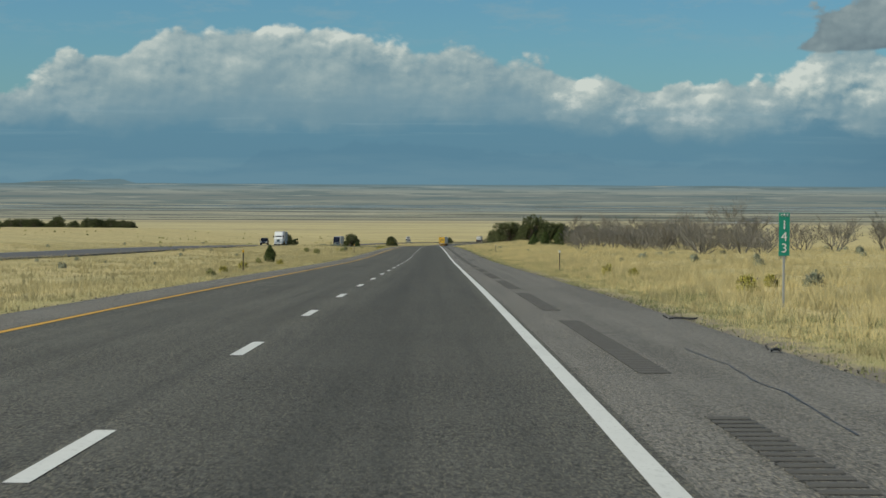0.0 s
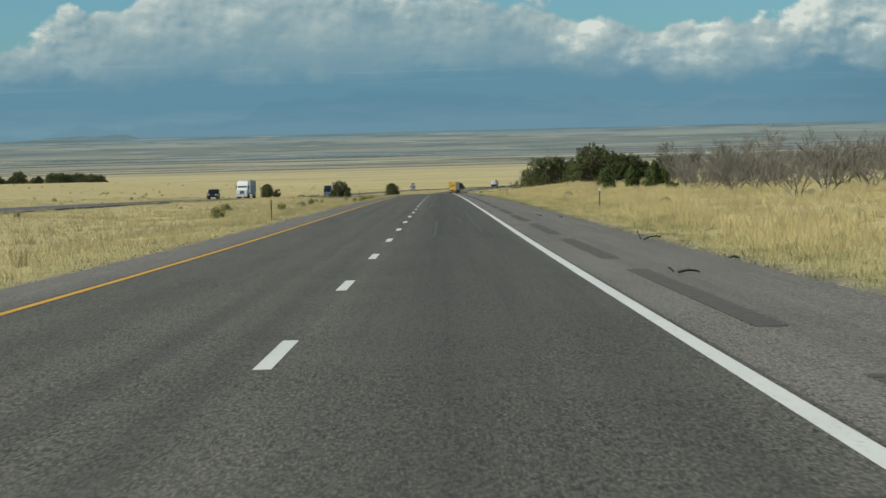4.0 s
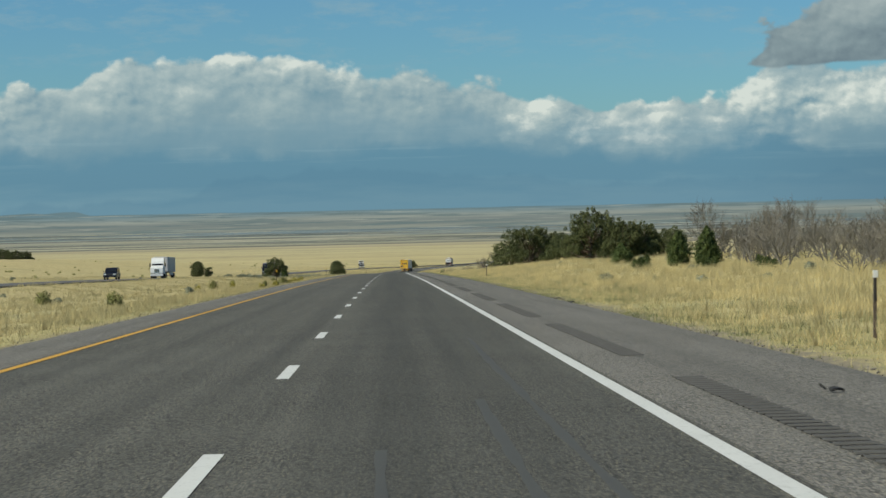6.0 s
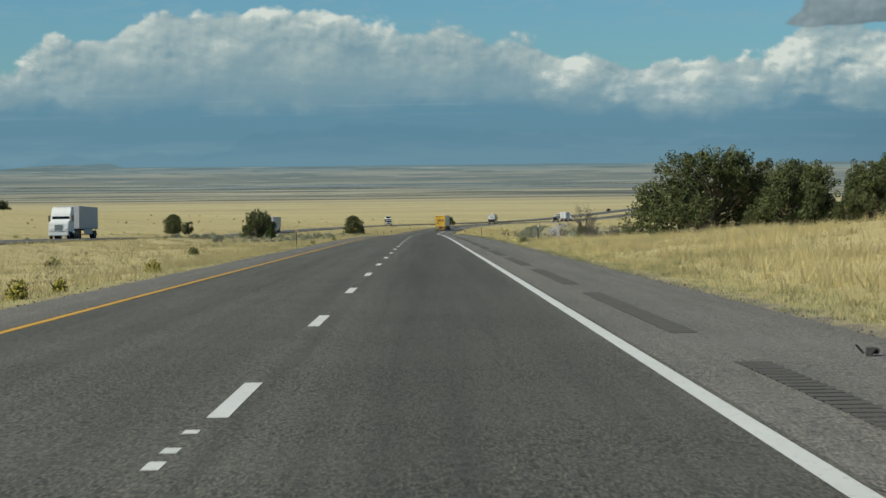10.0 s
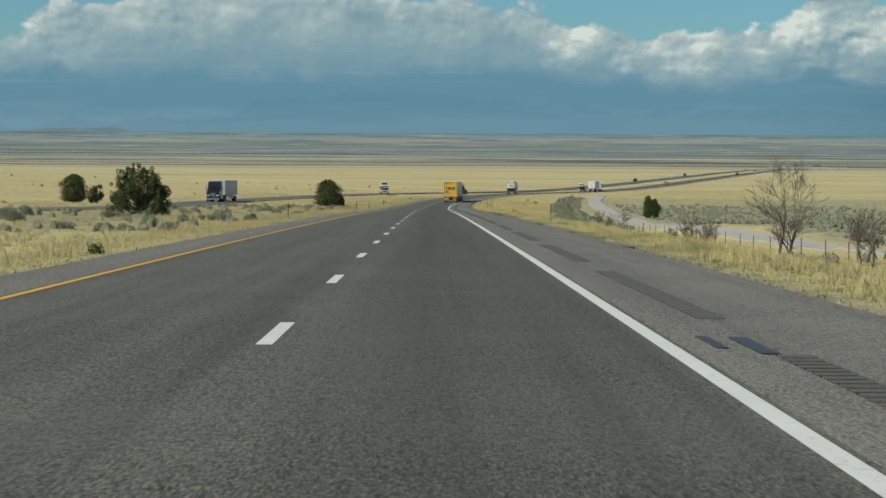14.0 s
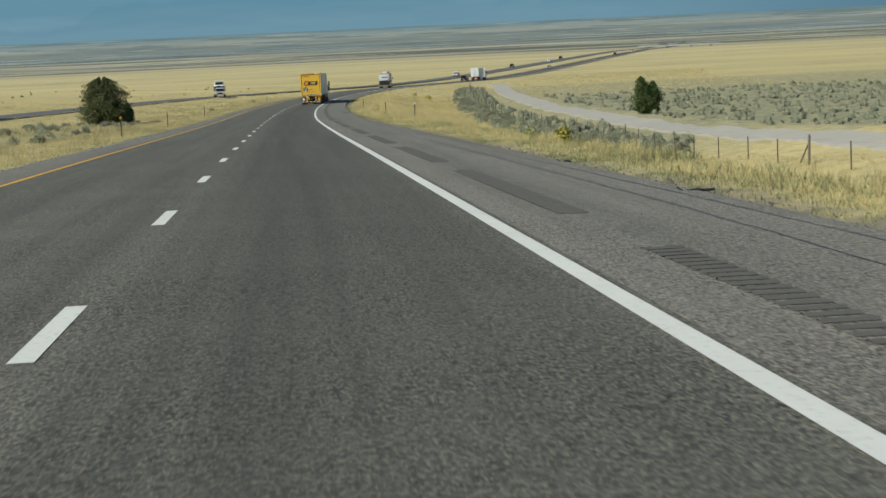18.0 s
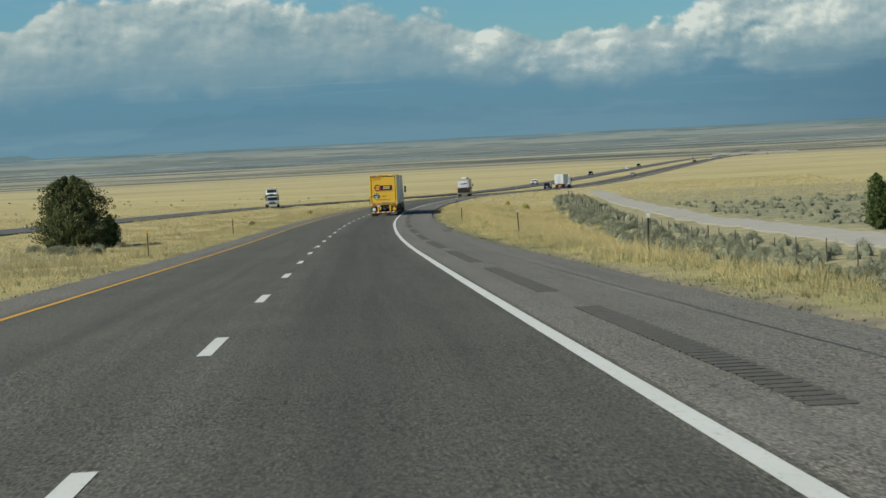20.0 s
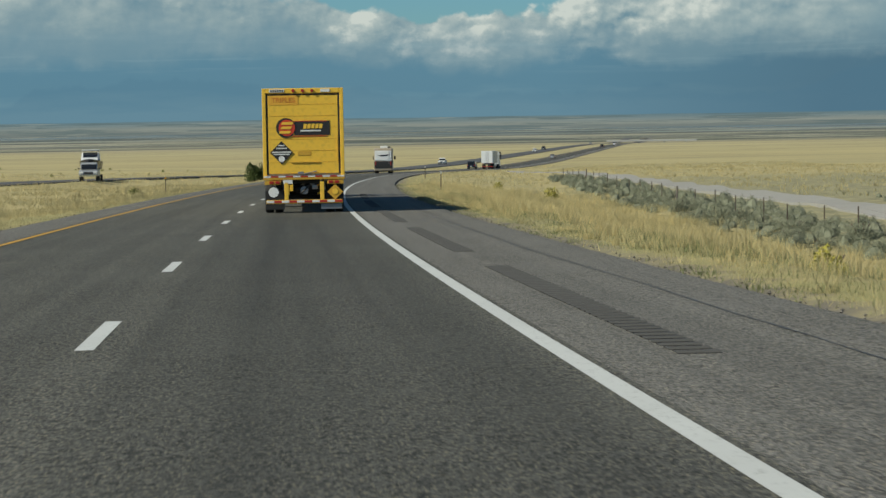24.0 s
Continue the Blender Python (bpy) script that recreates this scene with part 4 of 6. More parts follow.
def tractor(label, colour, at, sleeper=True, trailer_h=4.0, group=""):
    """A conventional highway tractor, facing +y; its fifth wheel is near y = 0."""
    t = thing("truck_tractor", label, "truck", at, group)
    side = [(0.9, 0.95), (0.9, 3.35), (1.4, 3.85), (2.5, 3.75), (3.15, 3.05), (3.35, 2.35), (4.0, 2.1), (4.95, 1.9), (5.05, 1.2), (5.05, 0.85), (0.9, 0.85)]
    bm = prism(side, -1.18, 1.18, axis="x")
    bmesh.ops.bevel(bm, geom=bm.edges[:], offset=0.07, segments=2, affect="EDGES")
    cab = part("cab", bm, colour, t)
    part("windscreen", prism([(3.02, 2.98), (3.36, 2.36), (3.42, 2.38), (3.08, 3.02)], -1.02, 1.02, axis="x"), GLASS, cab, "dark windscreen")
    for sgn in (-1, 1):
        part("side_window", prism([(2.1, 2.3), (3.1, 2.3), (2.85, 2.95), (2.1, 2.95)], sgn * 1.175, sgn * 1.195, axis="x"), GLASS, cab, "dark side window")
        part("headlamp", box(sgn * 0.86, 5.02, 1.2, 0.42, 0.12, 0.2, 0.04), LAMP, cab, "clear headlamp")
        mir = part("mirror", box(sgn * 1.42, 3.1, 2.45, 0.2, 0.12, 0.72, 0.04), BLACK, t, "black wing mirror")
        part("mirror_arm", rod((sgn * 1.15, 3.0, 2.2), (sgn * 1.42, 3.1, 2.2), 0.025), BLACK, mir)
        part("fuel_tank", rod((sgn * 0.98, 1.2, 0.75), (sgn * 0.98, 2.9, 0.75), 0.32, seg=18), CHROME, t, "round chrome fuel tank")
        part("fender", box(sgn * 1.02, 4.2, 1.15, 0.36, 1.35, 0.32, 0.1), colour, t)
        wheel(t, sgn * 1.03, 4.15, 0.5, 0.3)
        for y in (-0.65, 0.65):
            wheel(t, sgn * 1.05, y, 0.5, 0.27, True)
    part("grille", box(0, 5.04, 1.35, 0.95, 0.08, 0.7, 0.02), CHROME, cab, "chrome grille")
    for k in range(6):
        part("grille_slat", box(0, 5.09, 1.08 + 0.11 * k, 0.85, 0.02, 0.05), BLACK, cab)
    part("bumper", box(0, 5.12, 0.58, 2.36, 0.25, 0.4, 0.06), colour if colour is WHITE else CHROME, t, "front bumper")
    for k in range(5):
        part("roof_lamp", box(-0.6 + 0.3 * k, 2.55, 3.78, 0.12, 0.1, 0.06, 0.02), ORANGE, cab, "amber roof lamp")
    fr = box(0.42, 2.0, 0.8, 0.12, 6.0, 0.26)
    box(-0.42, 2.0, 0.8, 0.12, 6.0, 0.26, bm=fr)
    part("chassis", fr, BLACK, t, "black frame rails")
    part("fifth_wheel", rod((0, 0, 0.98), (0, 0, 1.08), 0.45, seg=18), BLACK, t)
    return t


def van_trailer(label, skin, at, length=16.1, group=""):
    """A long plain van trailer; its nose is at y = 0 and it runs backward."""
    t = thing("semi_trailer", label, "trailer", at, group)
    bm = box(0, -length / 2, 2.62, 2.59, length, 2.8, 0.04)
    b = part("body", bm, skin, t)
    for k in range(14):
        for sgn in (-1, 1):
            part("side_rib", box(sgn * 1.3, -0.7 - k * (length - 1.4) / 13, 2.62, 0.02, 0.05, 2.7), STEEL, b)
    part("rear_door", box(0, -length - 0.02, 2.6, 2.4, 0.05, 2.6, 0.01), skin, b)
    part("lock_rod", rod((0.2, -length - 0.07, 1.35), (0.2, -length - 0.07, 3.9), 0.025), STEEL, b)
    part("lock_rod", rod((-0.2, -length - 0.07, 1.35), (-0.2, -length - 0.07, 3.9), 0.025), STEEL, b)
    fr = box(0.45, -length / 2, 1.1, 0.12, length - 0.5, 0.22)
    box(-0.45, -length / 2, 1.1, 0.12, length - 0.5, 0.22, bm=fr)
    part("chassis", fr, BLACK, t)
    part("bumper", box(0, -length, 0.52, 2.4, 0.1, 0.12, 0.01), TAPE_R, t, "rear guard with red tape")
    for sgn in (-1, 1):
        for y in (-length + 1.6, -length + 2.85):
            wheel(t, sgn * 1.13, y, 0.5, 0.27, True)
        part("tail_lamp", box(sgn * 1.05, -length - 0.04, 1.2, 0.3, 0.04, 0.1, 0.02), RED, t)
        part("side_skirt", box(sgn * 1.25, -length * 0.48, 0.85, 0.04, length * 0.45, 0.6), skin, t)
        part("landing_leg", box(sgn * 0.8, -2.6, 0.6, 0.1, 0.1, 0.9), STEEL, t)
    return t


def car(label, colour, at, kind_="suv", group=""):
    """A passenger car, SUV or pickup facing +y, centred."""
    t = thing({"suv": "suv", "pickup": "pickup_truck"}.get(kind_, "car"), label, {"suv": "suv", "pickup": "pickup"}.get(kind_, "car"), at, group)
    L, W = {"suv": (4.8, 1.9), "pickup": (5.9, 2.0), "sedan": (4.7, 1.8)}[kind_]
    h0, h1, h2 = {"suv": (0.35, 1.08, 1.75), "pickup": (0.45, 1.2, 1.95), "sedan": (0.28, 0.95, 1.45)}[kind_]
    e = L / 2
    bm = prism([(-e, h0), (-e, h1 - 0.05), (e - 1.35, h1), (e - 0.12, h1 - 0.16), (e, h1 - 0.4), (e, h0)], -W / 2, W / 2, axis="x")
    bmesh.ops.bevel(bm, geom=bm.edges[:], offset=0.08, segments=2, affect="EDGES")
    body = part("body", bm, colour, t)
    r0 = {"suv": -e + 0.1, "pickup": -0.3, "sedan": -e + 0.7}[kind_]
    roof = [(r0, h1 - 0.06), (r0 + 0.22, h2), (e - 2.25, h2), (e - 1.3, h1 - 0.03)]
    bm = prism(roof, -W / 2 + 0.1, W / 2 - 0.1, axis="x")
    bmesh.ops.bevel(bm, geom=bm.edges[:], offset=0.09, segments=2, affect="EDGES")
    cabin = part("cabin", bm, colour, t)
    y1 = e - 1.32
    part("windscreen", prism([(y1 + 0.01, h1 + 0.04), (y1 + 0.05, h1 + 0.05), (e - 2.2, h2 - 0.07), (e - 2.24, h2 - 0.09)], -W / 2 + 0.2, W / 2 - 0.2, axis="x"), GLASS, cabin, "dark windscreen")
    part("rear_window", prism([(r0 - 0.0, h1 + 0.08), (r0 + 0.18, h2 - 0.1), (r0 + 0.14, h2 - 0.08), (r0 - 0.05, h1 + 0.08)], -W / 2 + 0.2, W / 2 - 0.2, axis="x"), GLASS, cabin)
    for sgn in (-1, 1):
        part("side_window", prism([(r0 + 0.3, h1 + 0.05), (y1 - 0.2, h1 + 0.05), (e - 2.45, h2 - 0.12), (r0 + 0.4, h2 - 0.12)], sgn * (W / 2 - 0.11), sgn * (W / 2 - 0.09), axis="x"), GLASS, cabin)
        part("headlamp", box(sgn * (W / 2 - 0.28), e - 0.03, h1 - 0.32, 0.4, 0.1, 0.17, 0.04), LAMP, body, "clear headlamp")
        part("tail_lamp", box(sgn * (W / 2 - 0.16), -e, h1 - 0.28, 0.2, 0.06, 0.28, 0.03), RED, body, "red tail lamp")
        part("mirror", box(sgn * (W / 2 + 0.08), y1 - 0.2, h1 + 0.1, 0.2, 0.14, 0.16, 0.04), BLACK, body)
        for y in (-e + 0.95, e - 0.9):
            wheel(t, sgn * (W / 2 - 0.13), y, 0.36 if kind_ != "sedan" else 0.32, 0.24)
    part("grille", box(0, e + 0.01, h1 - 0.38, W * 0.5, 0.05, 0.22, 0.02), BLACK, body, "black grille")
    part("bumper", box(0, e + 0.02, h0 + 0.16, W * 0.94, 0.16, 0.2, 0.05), colour if kind_ != "pickup" else CHROME, body)
    part("number_plate", box(0, -e - 0.02, h0 + 0.3, 0.32, 0.02, 0.16), TAPE_W, body, "pale plate with no marks")
    if kind_ == "pickup":
        bed = box(0, -e + 1.2, h1 - 0.02, W - 0.2, 2.2, 0.06)
        part("bed_cover", bed, BLACK, t, "black cargo bed")
    return t


def motorhome(label, at):
    """The back of a large motorhome going away, facing +y; its back is at y = 0."""
    t = thing("motorhome", label, "motorhome", at)
    bm = box(0, 5.2, 1.95, 2.5, 10.4, 3.1, 0.12)
    b = part("body", bm, TAN, t, "tan and cream coach body")
    part("rear_cap", box(0, -0.02, 2.45, 2.3, 0.12, 1.4, 0.1), WHITE, b, "cream rear cap")
    part("dark_band", box(0, -0.03, 1.2, 2.44, 0.1, 0.95, 0.06), BLACK, b, "dark lower rear band")
    part("swoosh", prism([(-0.8, 2.5), (0.9, 2.65), (0.5, 2.42), (-0.2, 2.36)], -0.1, -0.075), NAVY, b, "dark painted swoosh")
    part("roof_unit", box(0.1, 1.6, 3.65, 1.0, 1.2, 0.32, 0.08), WHITE, t, "white roof air conditioner")
    part("roof_unit", box(0.5, 4.6, 3.62, 0.9, 1.2, 0.28, 0.08), BLACK, t)
    for sgn in (-1, 1):
        part("tail_lamp", box(sgn * 1.05, -0.09, 1.4, 0.14, 0.04, 0.5, 0.03), RED, b)
        part("side_stripe", box(sgn * 1.26, 5.2, 1.6, 0.02, 9.6, 0.4), BLACK, b)
        part("mirror", box(sgn * 1.5, 9.7, 2.2, 0.22, 0.15, 0.5, 0.05), BLACK, t)
        wheel(t, sgn * 1.08, 2.6, 0.48, 0.28, True)
        wheel(t, sgn * 1.08, 8.6, 0.48, 0.28)
    part("ladder", rod((0.8, -0.12, 1.2), (0.8, -0.12, 3.4), 0.02), STEEL, b)
    return t


def boat_trailer(label, at):
    """A cabin boat on a trailer, bow towards +y, hitch at y = 0, running backward."""
    t = thing("boat_on_trailer", label, "boat", at)
    bm = bmesh.new()
    rings = []
    for y, w, zk, zt in ((-8.6, 1.2, 0.95, 2.1), (-7.0, 1.25, 0.85, 2.15), (-4.5, 1.25, 0.85, 2.2), (-2.4, 0.95, 0.95, 2.3), (-1.2, 0.45, 1.2, 2.4), (-0.7, 0.05, 1.7, 2.45)):
        rings.append([bm.verts.new(p) for p in ((-w, y, zt), (-w * 0.9, y, zk + 0.5), (0, y, zk), (w * 0.9, y, zk + 0.5), (w, y, zt))])
    for a, b in zip(rings[:-1], rings[1:]):
        for i in range(5):
            bm.faces.new((a[i], a[(i + 1) % 5], b[(i + 1) % 5], b[i]))
    bm.faces.new(rings[0])
    bm.faces.new(rings[-1][::-1])
    bmesh.ops.recalc_face_normals(bm, faces=bm.faces[:])
    hull = part("hull", bm, NAVY, t, "dark hull")
    bm = prism([(-7.2, 2.1), (-7.0, 3.1), (-4.6, 3.2), (-3.4, 2.6), (-2.0, 2.3)], -0.98, 0.98, axis="x")
    bmesh.ops.bevel(bm, geom=bm.edges[:], offset=0.1, segments=2, affect="EDGES")
    cb = part("cabin", bm, WHITE, t, "white cabin")
    part("cabin_window", prism([(-4.5, 3.12), (-3.45, 2.62), (-3.38, 2.66), (-4.43, 3.17)], -0.8, 0.8, axis="x"), GLASS, cb)
    part("cabin_roof", box(0, -5.6, 3.45, 1.9, 2.4, 0.12, 0.05), WHITE, cb)
    for sgn in (-1, 1):
        part("roof_post", rod((sgn * 0.85, -4.7, 3.0), (sgn * 0.85, -4.7, 3.42), 0.03), STEEL, cb)
        part("rail", rod((sgn * 1.0, -6.0, 0.62), (sgn * 0.15, -0.2, 0.6), 0.06), STEEL, t)
        for y in (-5.2, -6.1):
            wheel(t, sgn * 1.12, y, 0.36, 0.22)
    part("cross_beam", box(0, -5.6, 0.62, 2.1, 1.4, 0.1), STEEL, t)
    part("bunk", box(0, -4.6, 0.78, 1.0, 6.6, 0.14), BLACK, t)
    return t


def on_road(y, n, back=False, up=0.0, opposite=False):
    """A pose on a carriageway, facing along it (or against it)."""
    x = road_x(y) + n
    h = math.degrees(math.atan2(road_x(y + 4) - road_x(y - 4) + (float(opp_n(y + 4) - opp_n(y - 4)) if opposite else 0), 8.0))
    g = math.degrees(math.atan2(road_z(y + 4) - road_z(y - 4), 8.0))
    z = (land(x, y) + 0.16 if opposite else road_z(y)) + up
    return pose(float(x), y, float(z), -g if back else g, 0, -h + (180 if back else 0))


G = "triple trailer rig on the near carriageway"
y0 = 838.8
rear = box_trailer("yellow box trailer with round red emblem and black diamond sign", SIDE_GREY, YELLOW, on_road(y0, -0.22), G)
for k in (1, 2):
    copy_thing(rear, on_road(y0 + 9.1 * k, -0.3))
tractor("dark highway tractor pulling the three yellow trailers", NAVY, on_road(y0 + 30.2, -0.4), group=G)
tractor("white highway tractor with chrome grille and lit-looking lamps", WHITE, on_road(566, -44.5, True, opposite=True))
van_trailer("pale grey ribbed van trailer behind the white tractor", paint("van_grey", (0.5, 0.5, 0.5), 0.45, var=0.06), on_road(568.2, -44.5, True, opposite=True), 15.0)
tractor("black highway tractor going uphill on the far carriageway", NAVY, on_road(826, -43.5, True, opposite=True))
van_trailer("grey van trailer behind the black tractor", bpy.data.materials["van_grey"], on_road(828, -43.5, True, opposite=True))
car("black SUV on the far carriageway", NAVY, on_road(482, -41.5, True, opposite=True))
turn = Matrix.Rotation(radians(11), 4, "Z")
car("silver pickup truck towing a boat uphill", SILVER, on_road(992, -30.6, True, opposite=True) @ turn, "pickup")
boat_trailer("white cabin boat with a dark hull on its trailer", on_road(996.5, -31.6, True, opposite=True) @ turn)
motorhome("tan and cream motorhome driving away on the curve", on_road(1046, -2.6) @ Matrix.Rotation(radians(4), 4, "Z"))
van_trailer("white box trailer far down the road", WHITE, on_road(1226, -0.6), 12.0)
tractor("white tractor far down the road", WHITE, on_road(1228.5, -0.6))
car("dark car ahead on the far straight", NAVY, on_road(1218, -4.4), "suv")
for k, (y, n, col, kd, lab) in enumerate([(1370, -30, WHITE, "pickup", "white pickup coming uphill far away"), (1470, -3, SILVER, "sedan", "silver car far down the valley road"), (1560, -31, NAVY, "suv", "dark SUV coming up the valley road"), (1700, -27, WHITE, "suv", "white SUV far off on the valley road"), (1900, -3, NAVY, "suv", "dark SUV going down the valley road"), (2050, -1, WHITE, "pickup", "white pickup far down the valley road"), (2300, -29, SILVER, "sedan", "silver car far off in the valley"), (1800, -30, NAVY, "pickup", "dark pickup on the uphill lanes")]):
    car(lab, col, on_road(y, n, n < -20, opposite=n < -20), kd, "far traffic")

# ---- signs, posts, fence ----
GREEN = paint("green_sign_face", (0.012, 0.25, 0.17), 0.45, var=0.06, dirty=0.1)
POST_M = paint("galvanised_post", (0.38, 0.38, 0.36), 0.6, 0.3, dirty=0.4)
BROWN = paint("rusty_post", (0.1, 0.075, 0.055), 0.85, var=0.25, dirty=0.3)
SLEEVE = paint("dark_post_sleeve", (0.03, 0.027, 0.024), 0.7, var=0.2, dirty=0.3)
AMBER = paint("amber_reflector", (0.75, 0.42, 0.02), 0.35, dirty=0.1)
WIRE = paint("fence_wire", (0.22, 0.21, 0.2), 0.6, 0.4)
WOOD = paint("grey_fence_wood", (0.17, 0.145, 0.12), 0.9, var=0.25, scale=6, bump=0.3)


def ground_pose(x, y, sink=0.0, rz=0.0, tilt=(0, 0)):
    return pose(float(x), float(y), float(land(x, y)) - sink, tilt[0], tilt[1], rz)


ms = thing("mile_marker", "green mile marker sign on a thin steel post in dry grass", "road sign", ground_pose(7.3, 42.6, 0.38))
part("post", box(0, 0.02, 1.25, 0.05, 0.035, 2.5, 0.006), POST_M, ms, "thin galvanised post")
plate = part("plate", box(0, 0, 1.98, 0.235, 0.006, 0.93, 0.002), GREEN, ms, "green plate")
for k, ch in enumerate("143"):
    o = part("numeral", words(ch, 0.28, TAPE_W), None, plate, "white numeral")
    o.location = (0, -0.008, 2.17 - 0.25 * k)
o = part("lettering", words("MILE", 0.085, TAPE_W), None, plate, "small white word")
o.location = (0, -0.008, 2.39)


def delineator(x, y, amber, lean=0.0, h=1.15):
    t = thing("delineator_post", "steel roadside post with a small amber reflector" if amber else "steel roadside post with a small white reflector", "marker post", ground_pose(x, y, 0.12, 0, (0, lean)), "roadside delineators")
    part("post", prism([(-0.026, -0.02), (0.026, -0.02), (0.026, 0.02), (0.01, 0.02), (0.01, -0.005), (-0.01, -0.005), (-0.01, 0.02), (-0.026, 0.02)], 0.0, h + 0.12, axis="z"), BROWN, t)
    part("sleeve", box(0, -0.022, h - 0.2, 0.05, 0.02, 0.38, 0.005), SLEEVE, t, "dark sheet sleeve")
    part("reflector", box(0, -0.03, h + 0.05, 0.085, 0.012, 0.12, 0.004), AMBER if amber else TAPE_W, t, "amber reflector" if amber else "white reflector")
    return t


for y, n, lean in ((101, 6.3, 0), (227, 6.9, 1), (348.5, 6.5, 0), (464, 7.1, -1), (572, 6.2, 0), (697.5, 6.5, 2), (742, 6.9, -2), (792, 6.2, 0), (883, 6.6, 1), (960, 6.6, 0)):
    delineator(road_x(y) + n, y, False, lean)
for y, n, lean in ((101, -9.9, 0), (228, -9.4, 0), (347, -9.8, 1), (464, -9.8, 0), (582, -9.9, 0), (697, -10.0, -1), (737, -10.0, 0), (790, -10.2, 0), (913, -11.5, 0)):
    delineator(road_x(y) + n, y, True, lean)

fen = thing("wire_fence", "old wire fence with thin steel posts through sagebrush", "fence", pose(0, 0, 0))
fy = np.arange(556, 985, 6.4)
prev = None
rr = random.Random(5)
for k, y in enumerate(fy):
    n = float(np.interp(y, [556, 710, 839, 930, 985], [21.5, 22.6, 23.4, 22.6, 21])) + rr.uniform(-0.15, 0.15)
    x = float(road_x(y)) + n
    z = float(land(x, y))
    big = k % 9 == 0
    h = 1.35 if big else 1.2
    if big:
        part("wooden_post", rod((x, y, z - 0.2), (x + rr.uniform(-0.05, 0.05), y, z + h), 0.07, 0.06, 8), WOOD, fen, "weathered wooden brace post")
        part("brace", rod((x, y, z + 0.95), (x, y + 1.4, z + 0.02), 0.035, seg=6), WOOD, fen)
    else:
        part("steel_post", box(x + rr.uniform(-0.02, 0.02), y, z + h / 2 - 0.1, 0.05, 0.05, h + 0.2), BROWN, fen)
    if prev:
        for hz in (0.35, 0.65, 0.95, 1.15):
            part("wire", rod((prev[0], prev[1], prev[2] + hz), (x, y, z + hz), 0.004, seg=3), WIRE, fen)
    prev = (x, y, z)

# ---- trees and shrubs ----
BARK = paint("juniper_bark", (0.16, 0.125, 0.095), 0.95, var=0.3, scale=5, bump=0.5)
DEADWOOD = paint("bleached_dead_wood", (0.17, 0.158, 0.132), 0.9, var=0.35, scale=4, dirty=0.4, dirt=(0.12, 0.105, 0.09))
JUNIPER = foliage("juniper_foliage", (0.028, 0.04, 0.016), (0.165, 0.18, 0.075), soft=0.12, tufts=1.7)
JUNIPER2 = foliage("bright_juniper_foliage", (0.026, 0.046, 0.014), (0.13, 0.165, 0.055), soft=0.15, tufts=2.6)
SAGE = foliage("sagebrush_leaves", (0.17, 0.18, 0.12), (0.33, 0.345, 0.24), soft=0.5, thin=0.25)
RABBIT = foliage("rabbitbrush", (0.17, 0.17, 0.05), (0.5, 0.43, 0.07), soft=0.5)
WEED = foliage("green_weed", (0.14, 0.155, 0.05), (0.36, 0.35, 0.13), soft=0.5)
STRAW = foliage("dry_grass_blades", (0.65, 0.545, 0.25), (0.86, 0.73, 0.385), soft=0.9, alt=(0.43, 0.385, 0.21), thin=0.5)
DULL_STRAW = foliage("grey_grass_blades", (0.48, 0.41, 0.2), (0.68, 0.59, 0.32), soft=0.9, alt=(0.34, 0.315, 0.18), thin=0.5)
STRAWG = foliage("greenish_grass_blades", (0.2, 0.215, 0.1), (0.4, 0.39, 0.195), soft=0.85, alt=(0.15, 0.185, 0.075), thin=0.35)


def sprays(centres, size, rng, flat=0.5):
    """Small leaf sprays: two crossed slivers at each centre, as one vertex and face list."""
    k = len(centres)
    v = []
    for _ in range(2):
        d = rng.normal(size=(k, 3))
        d[:, 2] = np.abs(d[:, 2]) + 0.3
        d /= np.linalg.norm(d, axis=1)[:, None]
        e = np.cross(d, rng.normal(size=(k, 3)))
        e /= np.linalg.norm(e, axis=1)[:, None] + 1e-9
        s = size * rng.uniform(0.6, 1.4, (k, 1))
        v.append(np.stack([centres - d * s * 0.5, centres + e * s * flat * 0.5, centres + d * s * 0.7, centres - e * s * flat * 0.5], 1))
    v = np.concatenate(v, 0).reshape(-1, 3)
    return v, np.arange(len(v)).reshape(-1, 4)


def limb(pts, radii, seg=6):
    """A tapered branch through points, as vertices and faces."""
    pts = [Vector(p) for p in pts]
    v, f = [], []
    for i, (p, r) in enumerate(zip(pts, radii)):
        d = (pts[min(i + 1, len(pts) - 1)] - pts[max(i - 1, 0)]).normalized()
        a = d.orthogonal().normalized()
        b = d.cross(a)
        for q in range(seg):
            w = 2 * math.pi * q / seg
            v.append(tuple(p + (a * math.cos(w) + b * math.sin(w)) * r))
    for i in range(len(pts) - 1):
        for q in range(seg):
            f.append((i * seg + q, i * seg + (q + 1) % seg, (i + 1) * seg + (q + 1) % seg, (i + 1) * seg + q))
    return v, f


def gather(pieces):
    v, f, o = [], [], 0
    for a, b in pieces:
        v += list(a)
        f += [tuple(i + o for i in q) for q in b]
        o += len(a)
    return np.array(v), np.array(f)


